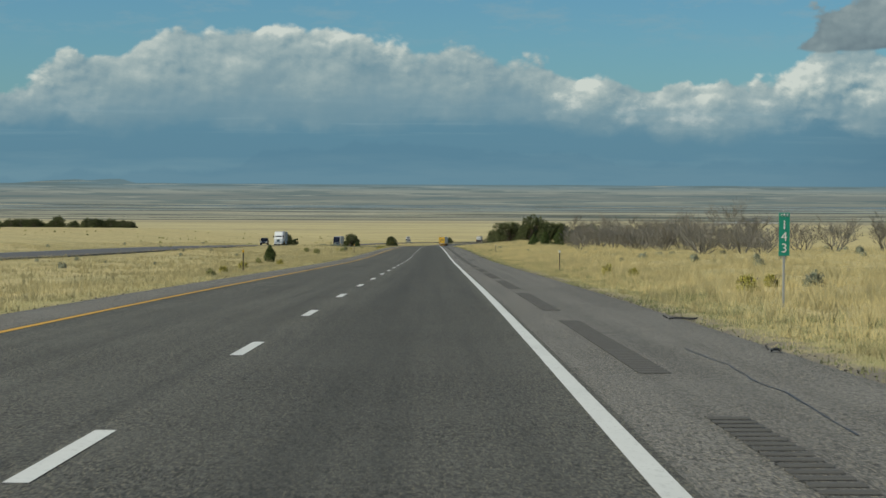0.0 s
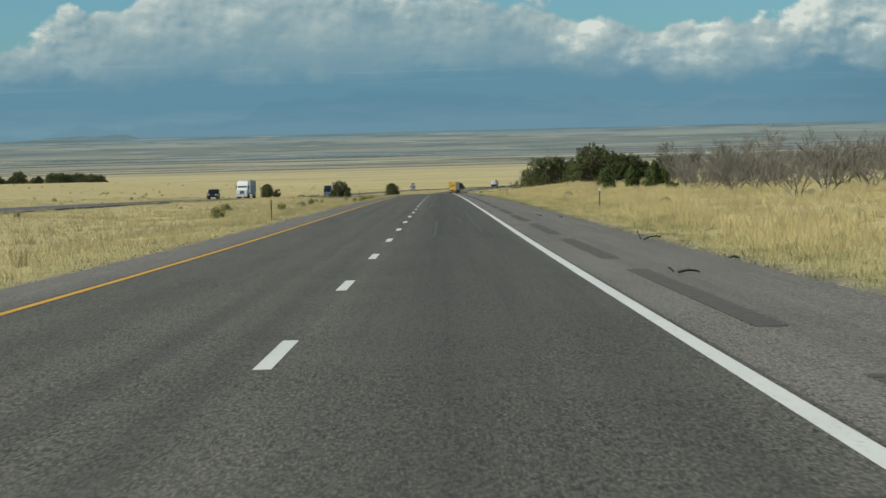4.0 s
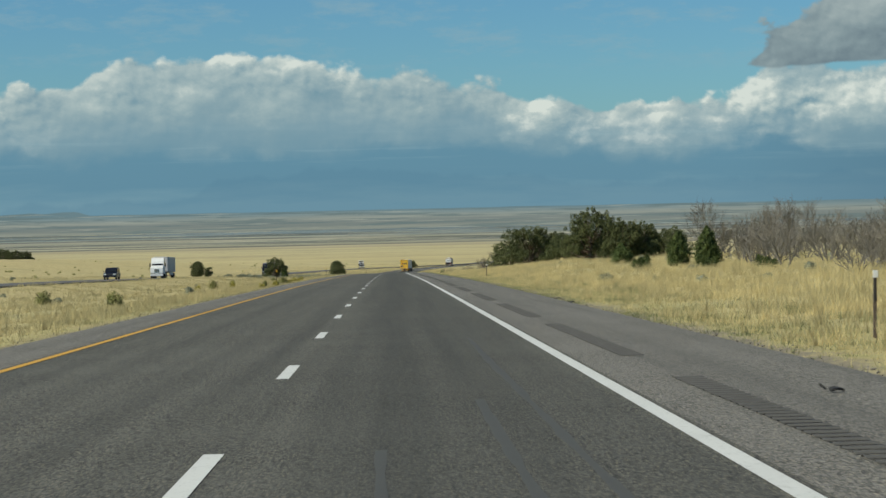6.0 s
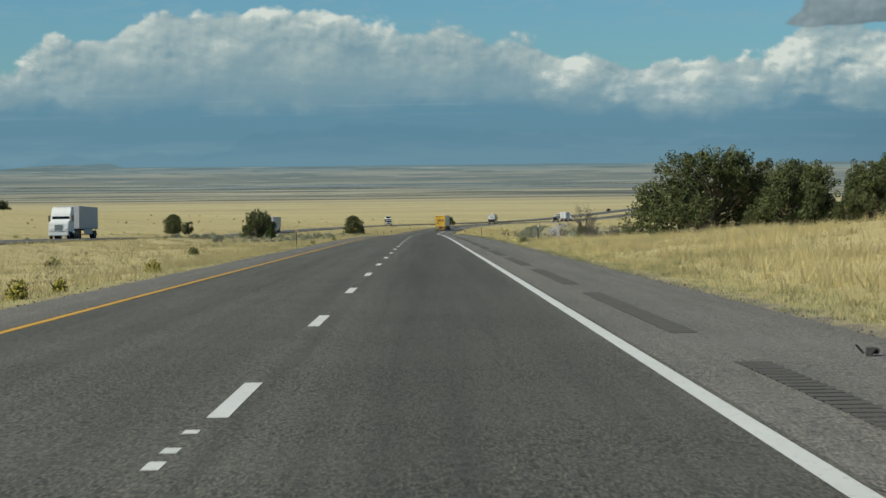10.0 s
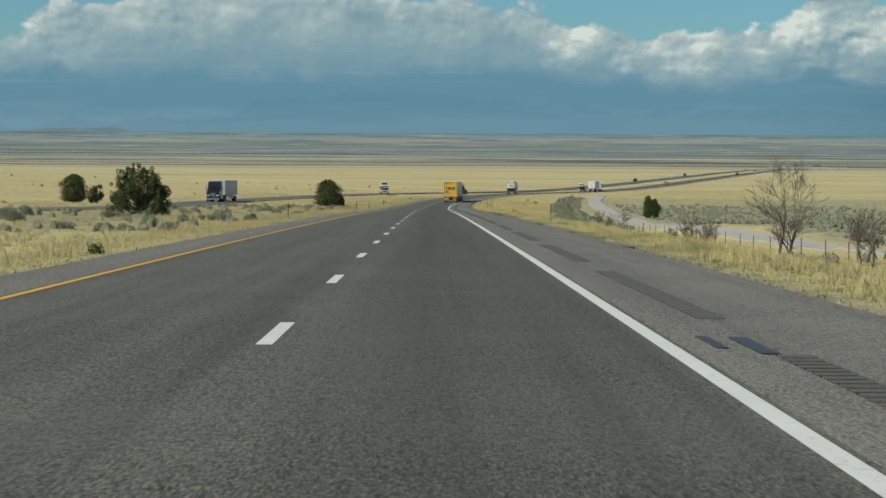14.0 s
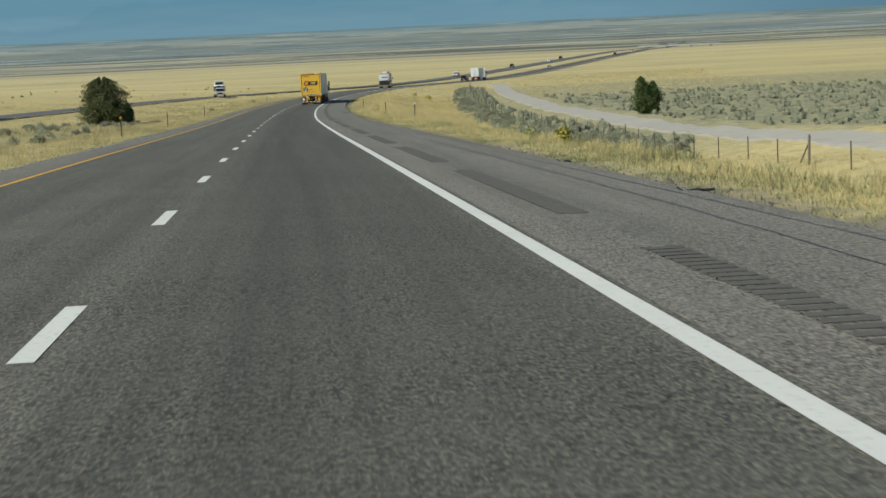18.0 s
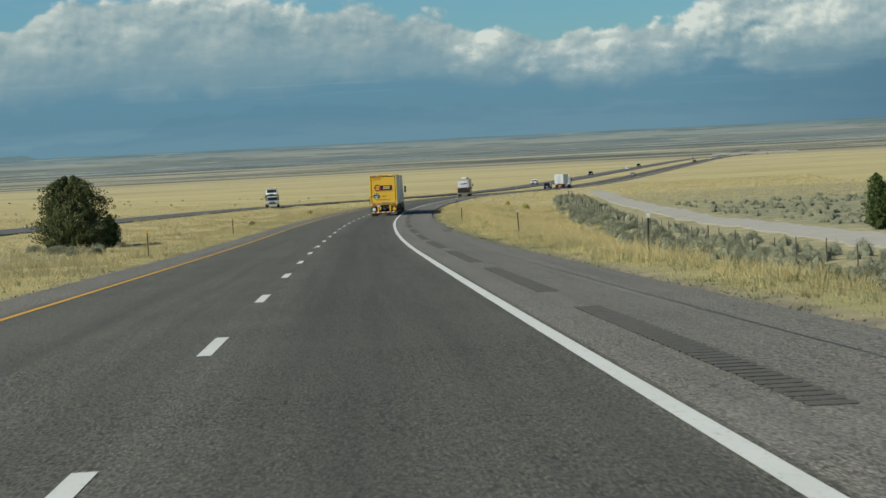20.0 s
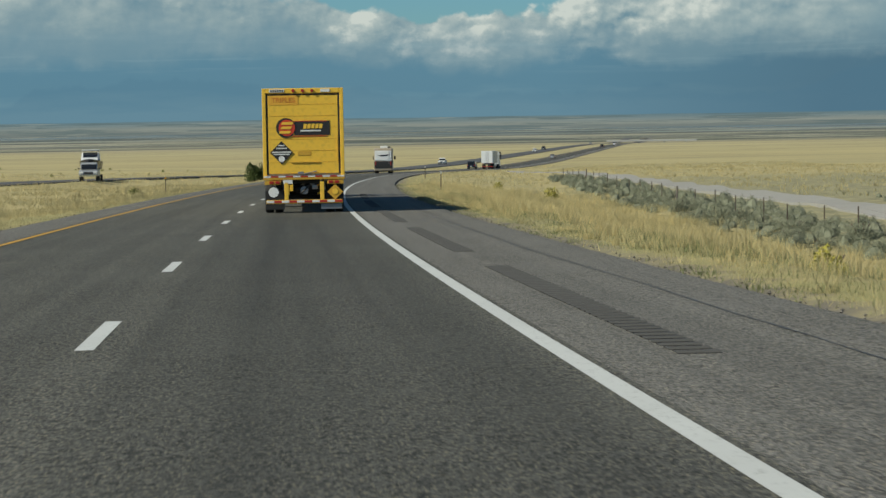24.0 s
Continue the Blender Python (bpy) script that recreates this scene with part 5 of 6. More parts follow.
def juniper_meshes(seed, w, h, lobes, count, leaf, mat, airy=0.0):
    """Trunk and crown meshes of a juniper about w wide and h high."""
    rng = np.random.default_rng(seed)
    r = random.Random(seed)
    cs = []
    for k in range(lobes):
        a = r.uniform(0, 2 * math.pi)
        q = (k + 0.5) / lobes
        hz = h * (0.14 + 0.74 * q) + r.uniform(-0.06, 0.06) * h
        spread = w * 0.5 * 0.88 * math.sqrt(r.uniform(0.12, 1.0)) * (1.05 - 0.72 * max(0.0, q - 0.35))
        rad = w * r.uniform(0.085, 0.18) * (1.12 - 0.4 * q)
        cs.append((Vector((spread * math.cos(a), spread * math.sin(a), hz)), rad, r.uniform(0.8, 1.25)))
    parts_ = []
    trunk_top = Vector((r.uniform(-0.1, 0.1) * w, r.uniform(-0.1, 0.1) * w, h * 0.72))
    parts_.append(limb([(0, 0, -0.2), (r.uniform(-0.08, 0.08), 0.05, h * 0.2), (trunk_top * 0.6)[:], trunk_top], [0.055 * h * 0.8, 0.042 * h * 0.8, 0.025 * h, 0.008 * h], 8))
    for c, rad, _ in cs:
        st = trunk_top * min(0.8, max(0.12, c.z / h * 0.6))
        mid = st.lerp(c, 0.55) + Vector((r.uniform(-0.1, 0.1), r.uniform(-0.1, 0.1), -0.06 * h))
        parts_.append(limb([st, mid, c], [0.018 * h, 0.012 * h, 0.004 * h], 5))
    tv, tf = gather(parts_)
    # each lobe carries tufts on its outer side, and each tuft its sprays; gaps between tufts stay open
    tot = sum(q[1] ** 2 for q in cs)
    allc = []
    for c, rad, sq in cs:
        share = count * rad * rad / tot
        nt = max(6, int(15 * (rad / 0.8) ** 1.5))
        td = rng.normal(size=(nt, 3))
        td[:, 2] += 0.35
        td /= np.linalg.norm(td, axis=1)[:, None]
        tc = np.array(c) + td * rad * rng.uniform(0.5, 1.0 + 0.12 * airy, (nt, 1)) * [1, 1, sq]
        tr_ = rng.uniform(0.17, 0.4, nt) * (0.75 + 0.3 * rad)
        k = max(10, int(share / nt))
        d = rng.normal(size=(nt, k, 3))
        d /= np.linalg.norm(d, axis=2)[..., None]
        r2 = tr_[:, None, None] * rng.uniform(0.3, 1.0, (nt, k, 1)) ** 0.4
        p = tc[:, None, :] + d * r2 * [0.9, 0.9, 1.1] + td[:, None, :] * (0.35 * r2)
        p = p.reshape(-1, 3)
        allc.append(p[p[:, 2] > 0.05 * h])
    pts = np.concatenate(allc)
    lv, lf = sprays(pts, leaf, rng)
    return mesh_np("trunk", tv, tf, BARK, True), mesh_np("crown", lv, lf, mat)


def cone_meshes(seed, w, h, count, leaf, mat, tips=1, full=0.0):
    """A dense pointed juniper: leafy from the ground up, with knobs and notches."""
    rng = np.random.default_rng(seed)
    q = rng.random(count) ** 1.25
    a = rng.uniform(0, 2 * math.pi, count)
    tip = rng.integers(0, tips, count)
    girth = np.interp(q, [0, 0.12, 0.35, 0.7, 0.92, 1.0], [0.62, 0.9, 1.0, 0.68 + 0.22 * full, 0.3 + 0.3 * full, 0.06 + 0.16 * full])
    knob = 0.8 + 0.2 * np.sin(a * 3 + q * 9 + seed) + 0.16 * np.sin(a * 7 - q * 21 + tip) + 0.1 * np.sin(a * 11 + q * 37)
    r = 0.5 * w * girth * knob * rng.uniform(0.55, 1.06, count)
    lean = (tip - (tips - 1) / 2) * 0.42 * w
    top = h * (1.0 - 0.14 * tip) * (1 + 0.05 * np.sin(a * 5))
    pts = np.stack([r * np.cos(a) + lean * q, r * np.sin(a), 0.04 * h + q * top * 0.97], -1)
    v, f = sprays(pts, leaf, rng, 0.4)
    tv, tf = limb([(0, 0, -0.2), (0.02, 0.01, h * 0.4), (0, 0, h * 0.85)], [0.04 * h, 0.025 * h, 0.006 * h], 7)
    return mesh_np("trunk", tv, tf, BARK, True), mesh_np("crown", v, f, mat)


JUN = {
    "wide": juniper_meshes(11, 7.2, 5.1, 42, 34000, 0.115, JUNIPER, 0.5),
    "tall": juniper_meshes(12, 6.0, 5.4, 38, 33000, 0.11, JUNIPER, 0.6),
    "round": juniper_meshes(13, 4.8, 4.4, 36, 28000, 0.105, JUNIPER, 0.3),
    "airy": juniper_meshes(14, 4.2, 4.6, 30, 17000, 0.1, JUNIPER, 0.8),
    "young": cone_meshes(15, 1.75, 2.3, 5200, 0.12, JUNIPER2),
    "bushy": cone_meshes(18, 2.1, 2.0, 5200, 0.13, JUNIPER2, 3),
    "solid": cone_meshes(19, 4.6, 4.2, 23000, 0.12, JUNIPER, 1, 1.0),
    "twin": cone_meshes(16, 2.9, 3.6, 11000, 0.15, JUNIPER2, 2),
    "cone": cone_meshes(17, 3.0, 4.4, 13000, 0.14, JUNIPER),
}


def juniper(kind_, x, y, label, s=1.0, rz=0.0, sy=1.0, group="junipers"):
    t = thing("juniper_tree", label, "tree", ground_pose(x, y, 0.05, rz), group)
    t.scale = (s, s, s * sy)
    for nm, me in zip(("trunk", "crown"), JUN[kind_]):
        part(nm, me, None, t)
    return t


def xs(n, y):
    return float(road_x(y)) + n


DENSE = "dense dark green juniper tree standing in dry grass"
juniper("wide", 14.0, 447, "broad dark green juniper with several low trunks", 1.28, 20, 0.8)
juniper("round", 17.6, 438, DENSE, 1.05, 80, 0.9)
juniper("tall", 17.6, 399, "tall spreading juniper with a ragged crown", 1.02, 0, 0.97)
juniper("tall", 20.6, 397, DENSE, 0.78, 60)
juniper("tall", 23.0, 399, DENSE, 0.68, 140)
juniper("cone", 21.6, 404, DENSE, 0.78, 200)
juniper("round", 15.8, 410, "low dark juniper under the taller ones", 0.62, 250)
juniper("wide", 21.1, 458, DENSE, 0.95, 140)
juniper("tall", 26.1, 455, DENSE, 0.95, 220)
juniper("round", 30.1, 460, DENSE, 1.0, 10)
juniper("tall", 33.1, 452, DENSE, 0.9, 300)
juniper("cone", 23.6, 447, "bright young juniper in front of darker ones", 0.62, 30)
YOUNG = "small bright green juniper on the grassy bank"
for x, y, s, sy in ((15.8, 355, 0.95, 0.9), (16.3, 326, 1.0, 1.0), (19.0, 331, 1.15, 1.05), (14.4, 331, 0.62, 0.8), (17.6, 322, 0.6, 0.7), (17.4, 300, 0.5, 0.9), (21.5, 345, 0.8, 1.0)):
    juniper("bushy" if sy < 0.95 else "young", x, y, YOUNG, s, x * 40, sy, "young junipers")
juniper("solid", -62, 770, "round dark juniper beyond the far carriageway", 1.02, 40)
juniper("airy", -59, 774, DENSE, 0.7, 90)
juniper("tall", -30.3, 630, "ragged upright juniper among grey sagebrush", 0.84, 15, 1.02)
juniper("young", -28.2, 628, "small dense juniper beside the airy one", 0.95, 60)
juniper("solid", -21.4, 767, "solid round juniper beside the median fence of grass", 1.0, 200)
juniper("young", -19.6, 770, YOUNG, 0.85, 20)
juniper("young", -15.0, 168, "single small juniper in the dry median", 0.62, 0, 1.05)
juniper("twin", 30.8, 779.5, "bright green juniper with two pointed crowns", 0.98, 0)
juniper("round", 1.6, 1000, DENSE, 0.75, 50)
juniper("bushy", -0.9, 1002, DENSE, 1.1, 50)
rr = random.Random(9)
for k in range(17):
    q = k / 16
    juniper(rr.choice(["round", "wide", "cone", "tall"]), -184 - 95 * q + rr.uniform(-3, 3), 1150 + 30 * q + rr.uniform(-12, 12), "dark juniper in a far row beyond the fields", rr.uniform(1.3, 2.0), rr.uniform(0, 360), rr.uniform(0.7, 0.95), "far juniper row")


def dead_mesh(seed, h, spread, depth=4, stems=4, twig=0.0075, kids=(4, 5), mat=None):
    """A leafless grey tree or shrub: limbs that fork again and again."""
    r = random.Random(seed)
    out = []

    def grow(p, d, length, rad, lvl):
        pts, rads = [p], [rad]
        for i in range(3):
            d = (d + Vector((r.uniform(-1, 1), r.uniform(-1, 1), r.uniform(-0.35, 0.6))) * 0.28).normalized()
            p = p + d * length / 3
            pts.append(p)
            rads.append(max(twig, rad * (1 - 0.22 * (i + 1))))
        out.append(limb(pts, rads, 5 if lvl < 2 else 3))
        if lvl >= depth:
            return
        for _ in range(r.randint(*kids)):
            q = r.randint(1, 3)
            nd_ = (d + Vector((r.uniform(-1, 1), r.uniform(-1, 1), r.uniform(-0.3, 0.7))) * 0.95).normalized()
            grow(pts[q], nd_, length * r.uniform(0.5, 0.75), max(twig, rads[q] * 0.6), lvl + 1)

    for k in range(stems):
        a = 2 * math.pi * k / stems + r.uniform(-0.5, 0.5)
        d = Vector((math.cos(a) * spread, math.sin(a) * spread, 1)).normalized()
        grow(Vector((0.12 * math.cos(a), 0.12 * math.sin(a), -0.1)), d, h * r.uniform(0.38, 0.5), 0.026 * h / 1.5, 0)
    v, f = gather(out)
    return mesh_np("bare_crown", v, f, mat or DEADWOOD)


DEAD = [dead_mesh(31, 3.2, 0.8, 4, 4, 0.006, (3, 5)), dead_mesh(32, 3.6, 0.55, 4, 3, 0.006, (3, 5)), dead_mesh(33, 2.6, 1.1, 4, 5, 0.006, (3, 5)), dead_mesh(34, 3.4, 0.7, 4, 4, 0.006, (3, 5))]
DARKWOOD = paint("dark_dead_bark", (0.095, 0.082, 0.068), 0.9, var=0.4, scale=4, dirty=0.3, dirt=(0.2, 0.18, 0.16))
DEAD_TALL = [dead_mesh(41, 4.6, 0.35, 4, 2, 0.006, (3, 5), DARKWOOD), dead_mesh(42, 4.2, 0.6, 4, 2, 0.006, (3, 5), DARKWOOD)]
DEAD_BANK = [dead_mesh(51, 3.2, 0.5, 4, 2, 0.006, (3, 5), DARKWOOD), dead_mesh(52, 3.0, 0.9, 4, 3, 0.006, (3, 5), DARKWOOD), dead_mesh(53, 2.6, 1.0, 4, 3, 0.006, (4, 5), DARKWOOD), dead_mesh(54, 3.4, 0.6, 4, 2, 0.006, (3, 5), DARKWOOD)]


def dead(x, y, k, s, label, group="dead thicket", tall=False):
    t = thing("dead_tree", label, "dead tree", ground_pose(x, y, 0.05, (k * 77) % 360), group)
    t.scale = (s, s, s)
    part("bare_crown", (DEAD_TALL if tall else DEAD_BANK if "bank" in group else DEAD)[k % (2 if tall else 4)], None, t)


rr = random.Random(21)
placed = 0
while placed < 100:
    y = rr.uniform(165, 395)
    lo = np.interp(y, [165, 240, 300, 350, 395], [25, 19, 20, 25, 27])
    n = lo + abs(rr.gauss(0, 9))
    if n > 60:
        continue
    dead(xs(n, y), y, placed, rr.uniform(0.85, 1.15) * (1.4 if rr.random() < 0.25 else 1.1), "leafless grey dead shrub in a tangled thicket")
    placed += 1
dead(xs(16.5, 226), 226, 3, 0.85, "leafless grey dead tree standing alone beside the verge")
for k, (n, y, s) in enumerate(((30.5, 352, 1.15), (34.5, 343, 1.1), (27, 368, 1.2), (41, 340, 1.1))):
    dead(xs(n, y), y, k, s, "tall bare dead tree above the thicket", "dead trees", True)
for k, (n, y, s, tall) in enumerate(((17.6, 559, 1.05, True), (12.2, 489, 0.72, True), (14.5, 492, 0.7, False), (10.6, 493, 0.6, False), (24, 565, 0.9, False), (21, 556, 0.95, False), (27, 545, 0.85, False), (30, 541, 0.8, False), (25.5, 600, 0.8, False), (33, 575, 0.9, False), (13.6, 562, 0.62, False), (10.5, 541, 0.42, False), (15.5, 523, 0.6, False), (17, 518, 0.55, False), (9.5, 570, 0.5, False), (20, 530, 0.8, False), (36, 560, 0.8, True), (12, 475, 0.5, False), (14, 468, 0.5, False))):
    dead(xs(n, y), y, k, s * 1.25, "bare grey dead tree beside the road bank", "dead trees by the bank", tall)


def bush_points(w, h, count, rng, hollow=0.5):
    d = rng.normal(size=(count, 3))
    d[:, 2] = np.abs(d[:, 2])
    d /= np.linalg.norm(d, axis=1)[:, None]
    kn = rng.normal(size=(9, 3))
    kn[:, 2] = np.abs(kn[:, 2])
    kn /= np.linalg.norm(kn, axis=1)[:, None]
    near = (d @ kn.T).max(1)
    r = (0.5 + 0.5 * near ** 4) * rng.uniform(hollow, 1.0, count)
    return d * r[:, None] * [w / 2, w / 2, h]


def bushes(name, spots, mat, label, leaf, count, seed, category="shrubs"):
    """Many low shrubs that nobody would count, in one mesh."""
    rng = np.random.default_rng(seed)
    shapes = []
    for _ in range(6):
        lv = sprays(bush_points(1.0, 0.85, count, rng, 0.7), leaf, rng, 0.42)[0]
        kn = rng.normal(size=(9, 3))
        kn[:, 2] = np.abs(kn[:, 2])
        kn /= np.linalg.norm(kn, axis=1)[:, None]
        el_, az_ = np.meshgrid(np.linspace(0, 1.45, 5), np.linspace(0, 2 * math.pi, 10), indexing="ij")
        d = np.stack([np.cos(az_) * np.cos(el_), np.sin(az_) * np.cos(el_), np.sin(el_)], -1)
        d = d * (0.42 + 0.34 * (d @ kn.T).max(-1) ** 4)[..., None] * [0.5, 0.5, 0.85]
        core = np.stack([d[:-1, :-1], d[:-1, 1:], d[1:, 1:], d[1:, :-1]], 2).reshape(-1, 3)
        shapes.append(np.r_[core, lv])
    vs = []
    for x, y, s in spots:
        a = rng.uniform(0, 6.28)
        c, sn = math.cos(a), math.sin(a)
        m = shapes[rng.integers(6)] * s * np.array([rng.uniform(0.9, 1.4), rng.uniform(0.9, 1.4), rng.uniform(0.75, 1.1)])
        vs.append(m @ np.array([[c, sn, 0], [-sn, c, 0], [0, 0, 1]]) + [x, y, float(land(x, y)) - 0.03])
    v = np.concatenate(vs)
    ob = new(name, mesh_np(name, v, np.arange(len(v)).reshape(-1, 4), mat))
    return tagged(ob, label, category, kind="stuff")


def scatter(rng, k, y0_, y1_, n0, n1, s0, s1, clump=0.0):
    """Spots with sizes between two distances and two offsets, in loose groups."""
    out = []
    while len(out) < k:
        y, n = rng.uniform(y0_, y1_), rng.uniform(n0, n1)
        if clump and wave(n * 0.9 + 7, y * 0.5) < clump * rng.uniform(-0.6, 1.6):
            continue
        g = np.interp(y, GR_Y, GR_N)
        if n > 0 and abs(n - g) < 3.6 and y > 430:
            continue
        out.append((float(road_x(y)) + n, y, rng.uniform(s0, s1)))
    return out


rng = np.random.default_rng(3)
def sage_mesh(seed, w, h, count):
    """A soft mound of fine upright leafy twigs over a few bare stems."""
    rng_ = np.random.default_rng(seed)
    p = bush_points(w, h, count, rng_, 0.55)
    d = p / np.array([w / 2, w / 2, h]) + rng_.normal(0, 0.45, p.shape) + [0, 0, 0.5]
    d /= np.linalg.norm(d, axis=1)[:, None]
    e = np.cross(d, rng_.normal(size=p.shape))
    e /= np.linalg.norm(e, axis=1)[:, None] + 1e-9
    ln_ = rng_.uniform(0.035, 0.1, (count, 1))
    v = np.stack([p - d * ln_, p + e * 0.011, p + d * ln_, p - e * 0.011], 1).reshape(-1, 3)
    st = gather([limb([(0, 0, -0.05), (0.12 * w * math.cos(a), 0.12 * w * math.sin(a), 0.35 * h), (0.3 * w * math.cos(a), 0.3 * w * math.sin(a), 0.75 * h)], [0.03, 0.018, 0.006], 4) for a in np.linspace(0, 5.6, 8)])
    return mesh_np("foliage", v, np.arange(len(v)).reshape(-1, 4), SAGE), mesh_np("stems", *st, BARK)


SAGES = [sage_mesh(200 + k, w, h, 2600) for k, (w, h) in enumerate(((1.2, 0.8), (1.5, 0.85), (1.0, 0.75), (1.35, 1.0), (1.7, 0.8)))]


def sage(spots, label, group):
    r_ = random.Random(len(spots))
    for x, y, s in spots:
        t = thing("sagebrush", label, "shrub", ground_pose(x, y, 0.04, r_.uniform(0, 360)), group)
        t.scale = (s, s, s * r_.uniform(0.8, 1.1))
        for nm, me in zip(("foliage", "stems"), r_.choice(SAGES)):
            part(nm, me, None, t)


left_sage = scatter(rng, 230, 556, 770, -34, -13.5, 0.5, 1.0, 0.4)
sage(left_sage[:120], "grey-green sagebrush filling the median", "median sagebrush")
right_sage = scatter(rng, 150, 700, 985, 19.6, 23.0, 0.6, 1.15) + scatter(rng, 560, 700, 985, 19.2, 25.5, 0.5, 1.15)
sage(right_sage[:175], "grey-green sagebrush along the wire fence", "sagebrush along the fence")
bushes("sagebrush", left_sage[120:] + right_sage[175:], SAGE, "low grey-green sagebrush filling the gaps", 0.05, 700, 9)
far_sage = scatter(rng, 1900, 600, 895, 33, 85, 0.4, 0.9, 0.0)
bushes("sagebrush", far_sage, SAGE, "wide flat of grey sagebrush beyond the gravel road", 0.12, 120, 6)
bank_sage = scatter(rng, 40, 480, 560, 8.5, 26, 0.4, 0.8) + scatter(rng, 20, 455, 500, 9.5, 14, 0.4, 0.7)
bushes("sagebrush", bank_sage, SAGE, "low grey sagebrush on the road bank", 0.1, 400, 7)
lone = scatter(rng, 330, 260, 1300, -300, -56, 0.35, 0.95, 0.3)
bushes("shrubs", lone, WEED, "small dull shrubs dotted over the far grassland", 0.16, 90, 12)
early = scatter(rng, 60, 40, 420, 9, 40, 0.4, 0.9) + scatter(rng, 60, 60, 560, -60, -13, 0.3, 0.8)
bushes("sagebrush", early, SAGE, "scattered small grey shrubs in the grass", 0.09, 300, 8)


def shrub(x, y, s, mat, label, seed, sy=0.9):
    r_ = np.random.default_rng(seed)
    t = thing("shrub", label, "shrub", ground_pose(x, y, 0.03), "roadside shrubs")
    v, f = sprays(bush_points(1.1 * s, sy * s, 700, r_, 0.3), 0.075 * s + 0.02, r_, 0.5)
    part("foliage", mesh_np("foliage", v, f, mat), None, t)
    st = [limb([(0, 0, -0.05), (0.2 * s * math.cos(a), 0.2 * s * math.sin(a), 0.3 * s), (0.4 * s * math.cos(a), 0.4 * s * math.sin(a), 0.7 * s * sy)], [0.02, 0.014, 0.006], 4) for a in np.linspace(0, 6, 7)]
    part("stems", mesh_np("stems", *gather(st), BARK), None, t)


YB = "yellow-flowering rabbitbrush in dry grass"
GB = "green weedy bush at the edge of the verge"
EXTRA = [(-9.1, 335.4, 0.45, RABBIT, YB), (-9.4, 338, 0.5, RABBIT, YB), (-9.3, 356.2, 0.45, RABBIT, YB), (-9.9, 392, 0.6, RABBIT, YB), (-16.4, 386.8, 0.75, RABBIT, YB)]
for k, (n, y, s, m_, lab) in enumerate([(8.9, 56.4, 0.75, RABBIT, YB), (9.9, 58, 0.55, RABBIT, YB), (11.5, 60, 0.7, SAGE, "grey sagebrush near the mile marker"), (12.6, 66, 0.6, SAGE, "grey sagebrush near the mile marker"), (7.9, 91, 0.7, RABBIT, YB), (8.3, 83, 0.6, RABBIT, YB), (-10.6, 98, 0.6, RABBIT, YB), (-10.9, 111, 0.7, RABBIT, YB), (-10.3, 90, 0.5, WEED, GB), (-11.2, 141, 0.6, RABBIT, YB), (-13.2, 146, 0.6, WEED, GB), (-9.6, 352, 0.85, WEED, GB), (-9.5, 368, 0.6, RABBIT, YB), (-9.4, 372, 0.5, RABBIT, YB), (-9.6, 330, 0.6, WEED, GB), (-9.3, 322, 0.45, RABBIT, YB), (-16.5, 367, 1.0, WEED, GB), (-18.2, 371, 0.8, RABBIT, YB), (-19.5, 425, 0.9, WEED, GB), (-17.0, 464, 0.8, WEED, GB), (-15.5, 258, 1.1, WEED, GB), (-19.5, 300, 1.0, WEED, GB), (-13.2, 282, 0.9, WEED, GB), (7.3, 778, 0.6, RABBIT, YB), (7.9, 806, 0.7, RABBIT, YB), (6.9, 640, 0.6, RABBIT, YB), (7.5, 652, 0.7, WEED, GB), (7.1, 775, 0.55, WEED, GB), (9.2, 455, 0.6, WEED, GB), (5.9, 461, 0.7, STRAWG, "tall clump of dry grass by the verge"), (7.6, 575, 0.7, WEED, GB), (8.8, 590, 0.65, WEED, GB), (15.2, 910, 1.2, RABBIT, YB), (12.5, 930, 1.0, RABBIT, YB), (-14.0, 915, 1.0, WEED, GB), (-13.0, 840, 0.8, WEED, GB), (-9.1, 505, 0.5, WEED, GB), (-9.0, 470, 0.45, WEED, GB)] + EXTRA):
    shrub(xs(n, y), y, s, m_, lab, 100 + k)


# ---- dry grass: blades that nobody could count ----
def grass(name, spots, h0, h1, blades, mat, label, seed, wide=0.012, spread=0.2):
    r_ = np.random.default_rng(seed)
    x, y = spots
    k = len(x)
    z = land(x, y) - 0.02
    base = np.stack([x, y, z], -1)[:, None, :] + r_.normal(0, 1, (k, blades, 3)) * [spread, spread, 0.0]
    nn = x - road_x(y)
    near_edge = np.where(nn > 0, nn - 4.4, -7.9 - nn)
    tuft = 1.0 + 0.28 * np.clip(wave(x * 2.3 + 5, y * 1.1), -1.3, 1.3)
    hgt = r_.uniform(h0, h1, (k, 1)) * tuft[:, None] * (0.35 + 0.65 * ease(0.2, 3.2, near_edge))[:, None] * r_.uniform(0.6, 1.15, (k, blades))
    lean = r_.normal(0, 0.34, (k, blades, 2)) * hgt[..., None]
    ang = r_.uniform(0, math.pi, (k, blades))
    w = wide * r_.uniform(0.7, 1.5, (k, blades))
    dx = np.stack([np.cos(ang) * w, np.sin(ang) * w, 0 * w], -1)
    tip = base + np.concatenate([lean, hgt[..., None]], -1)
    v = np.stack([base - dx, base + dx, tip], 2).reshape(-1, 3)
    ob = new(name, mesh_np(name, v, np.arange(len(v)).reshape(-1, 3), mat))
    return tagged(ob, label, "grass", kind="stuff")


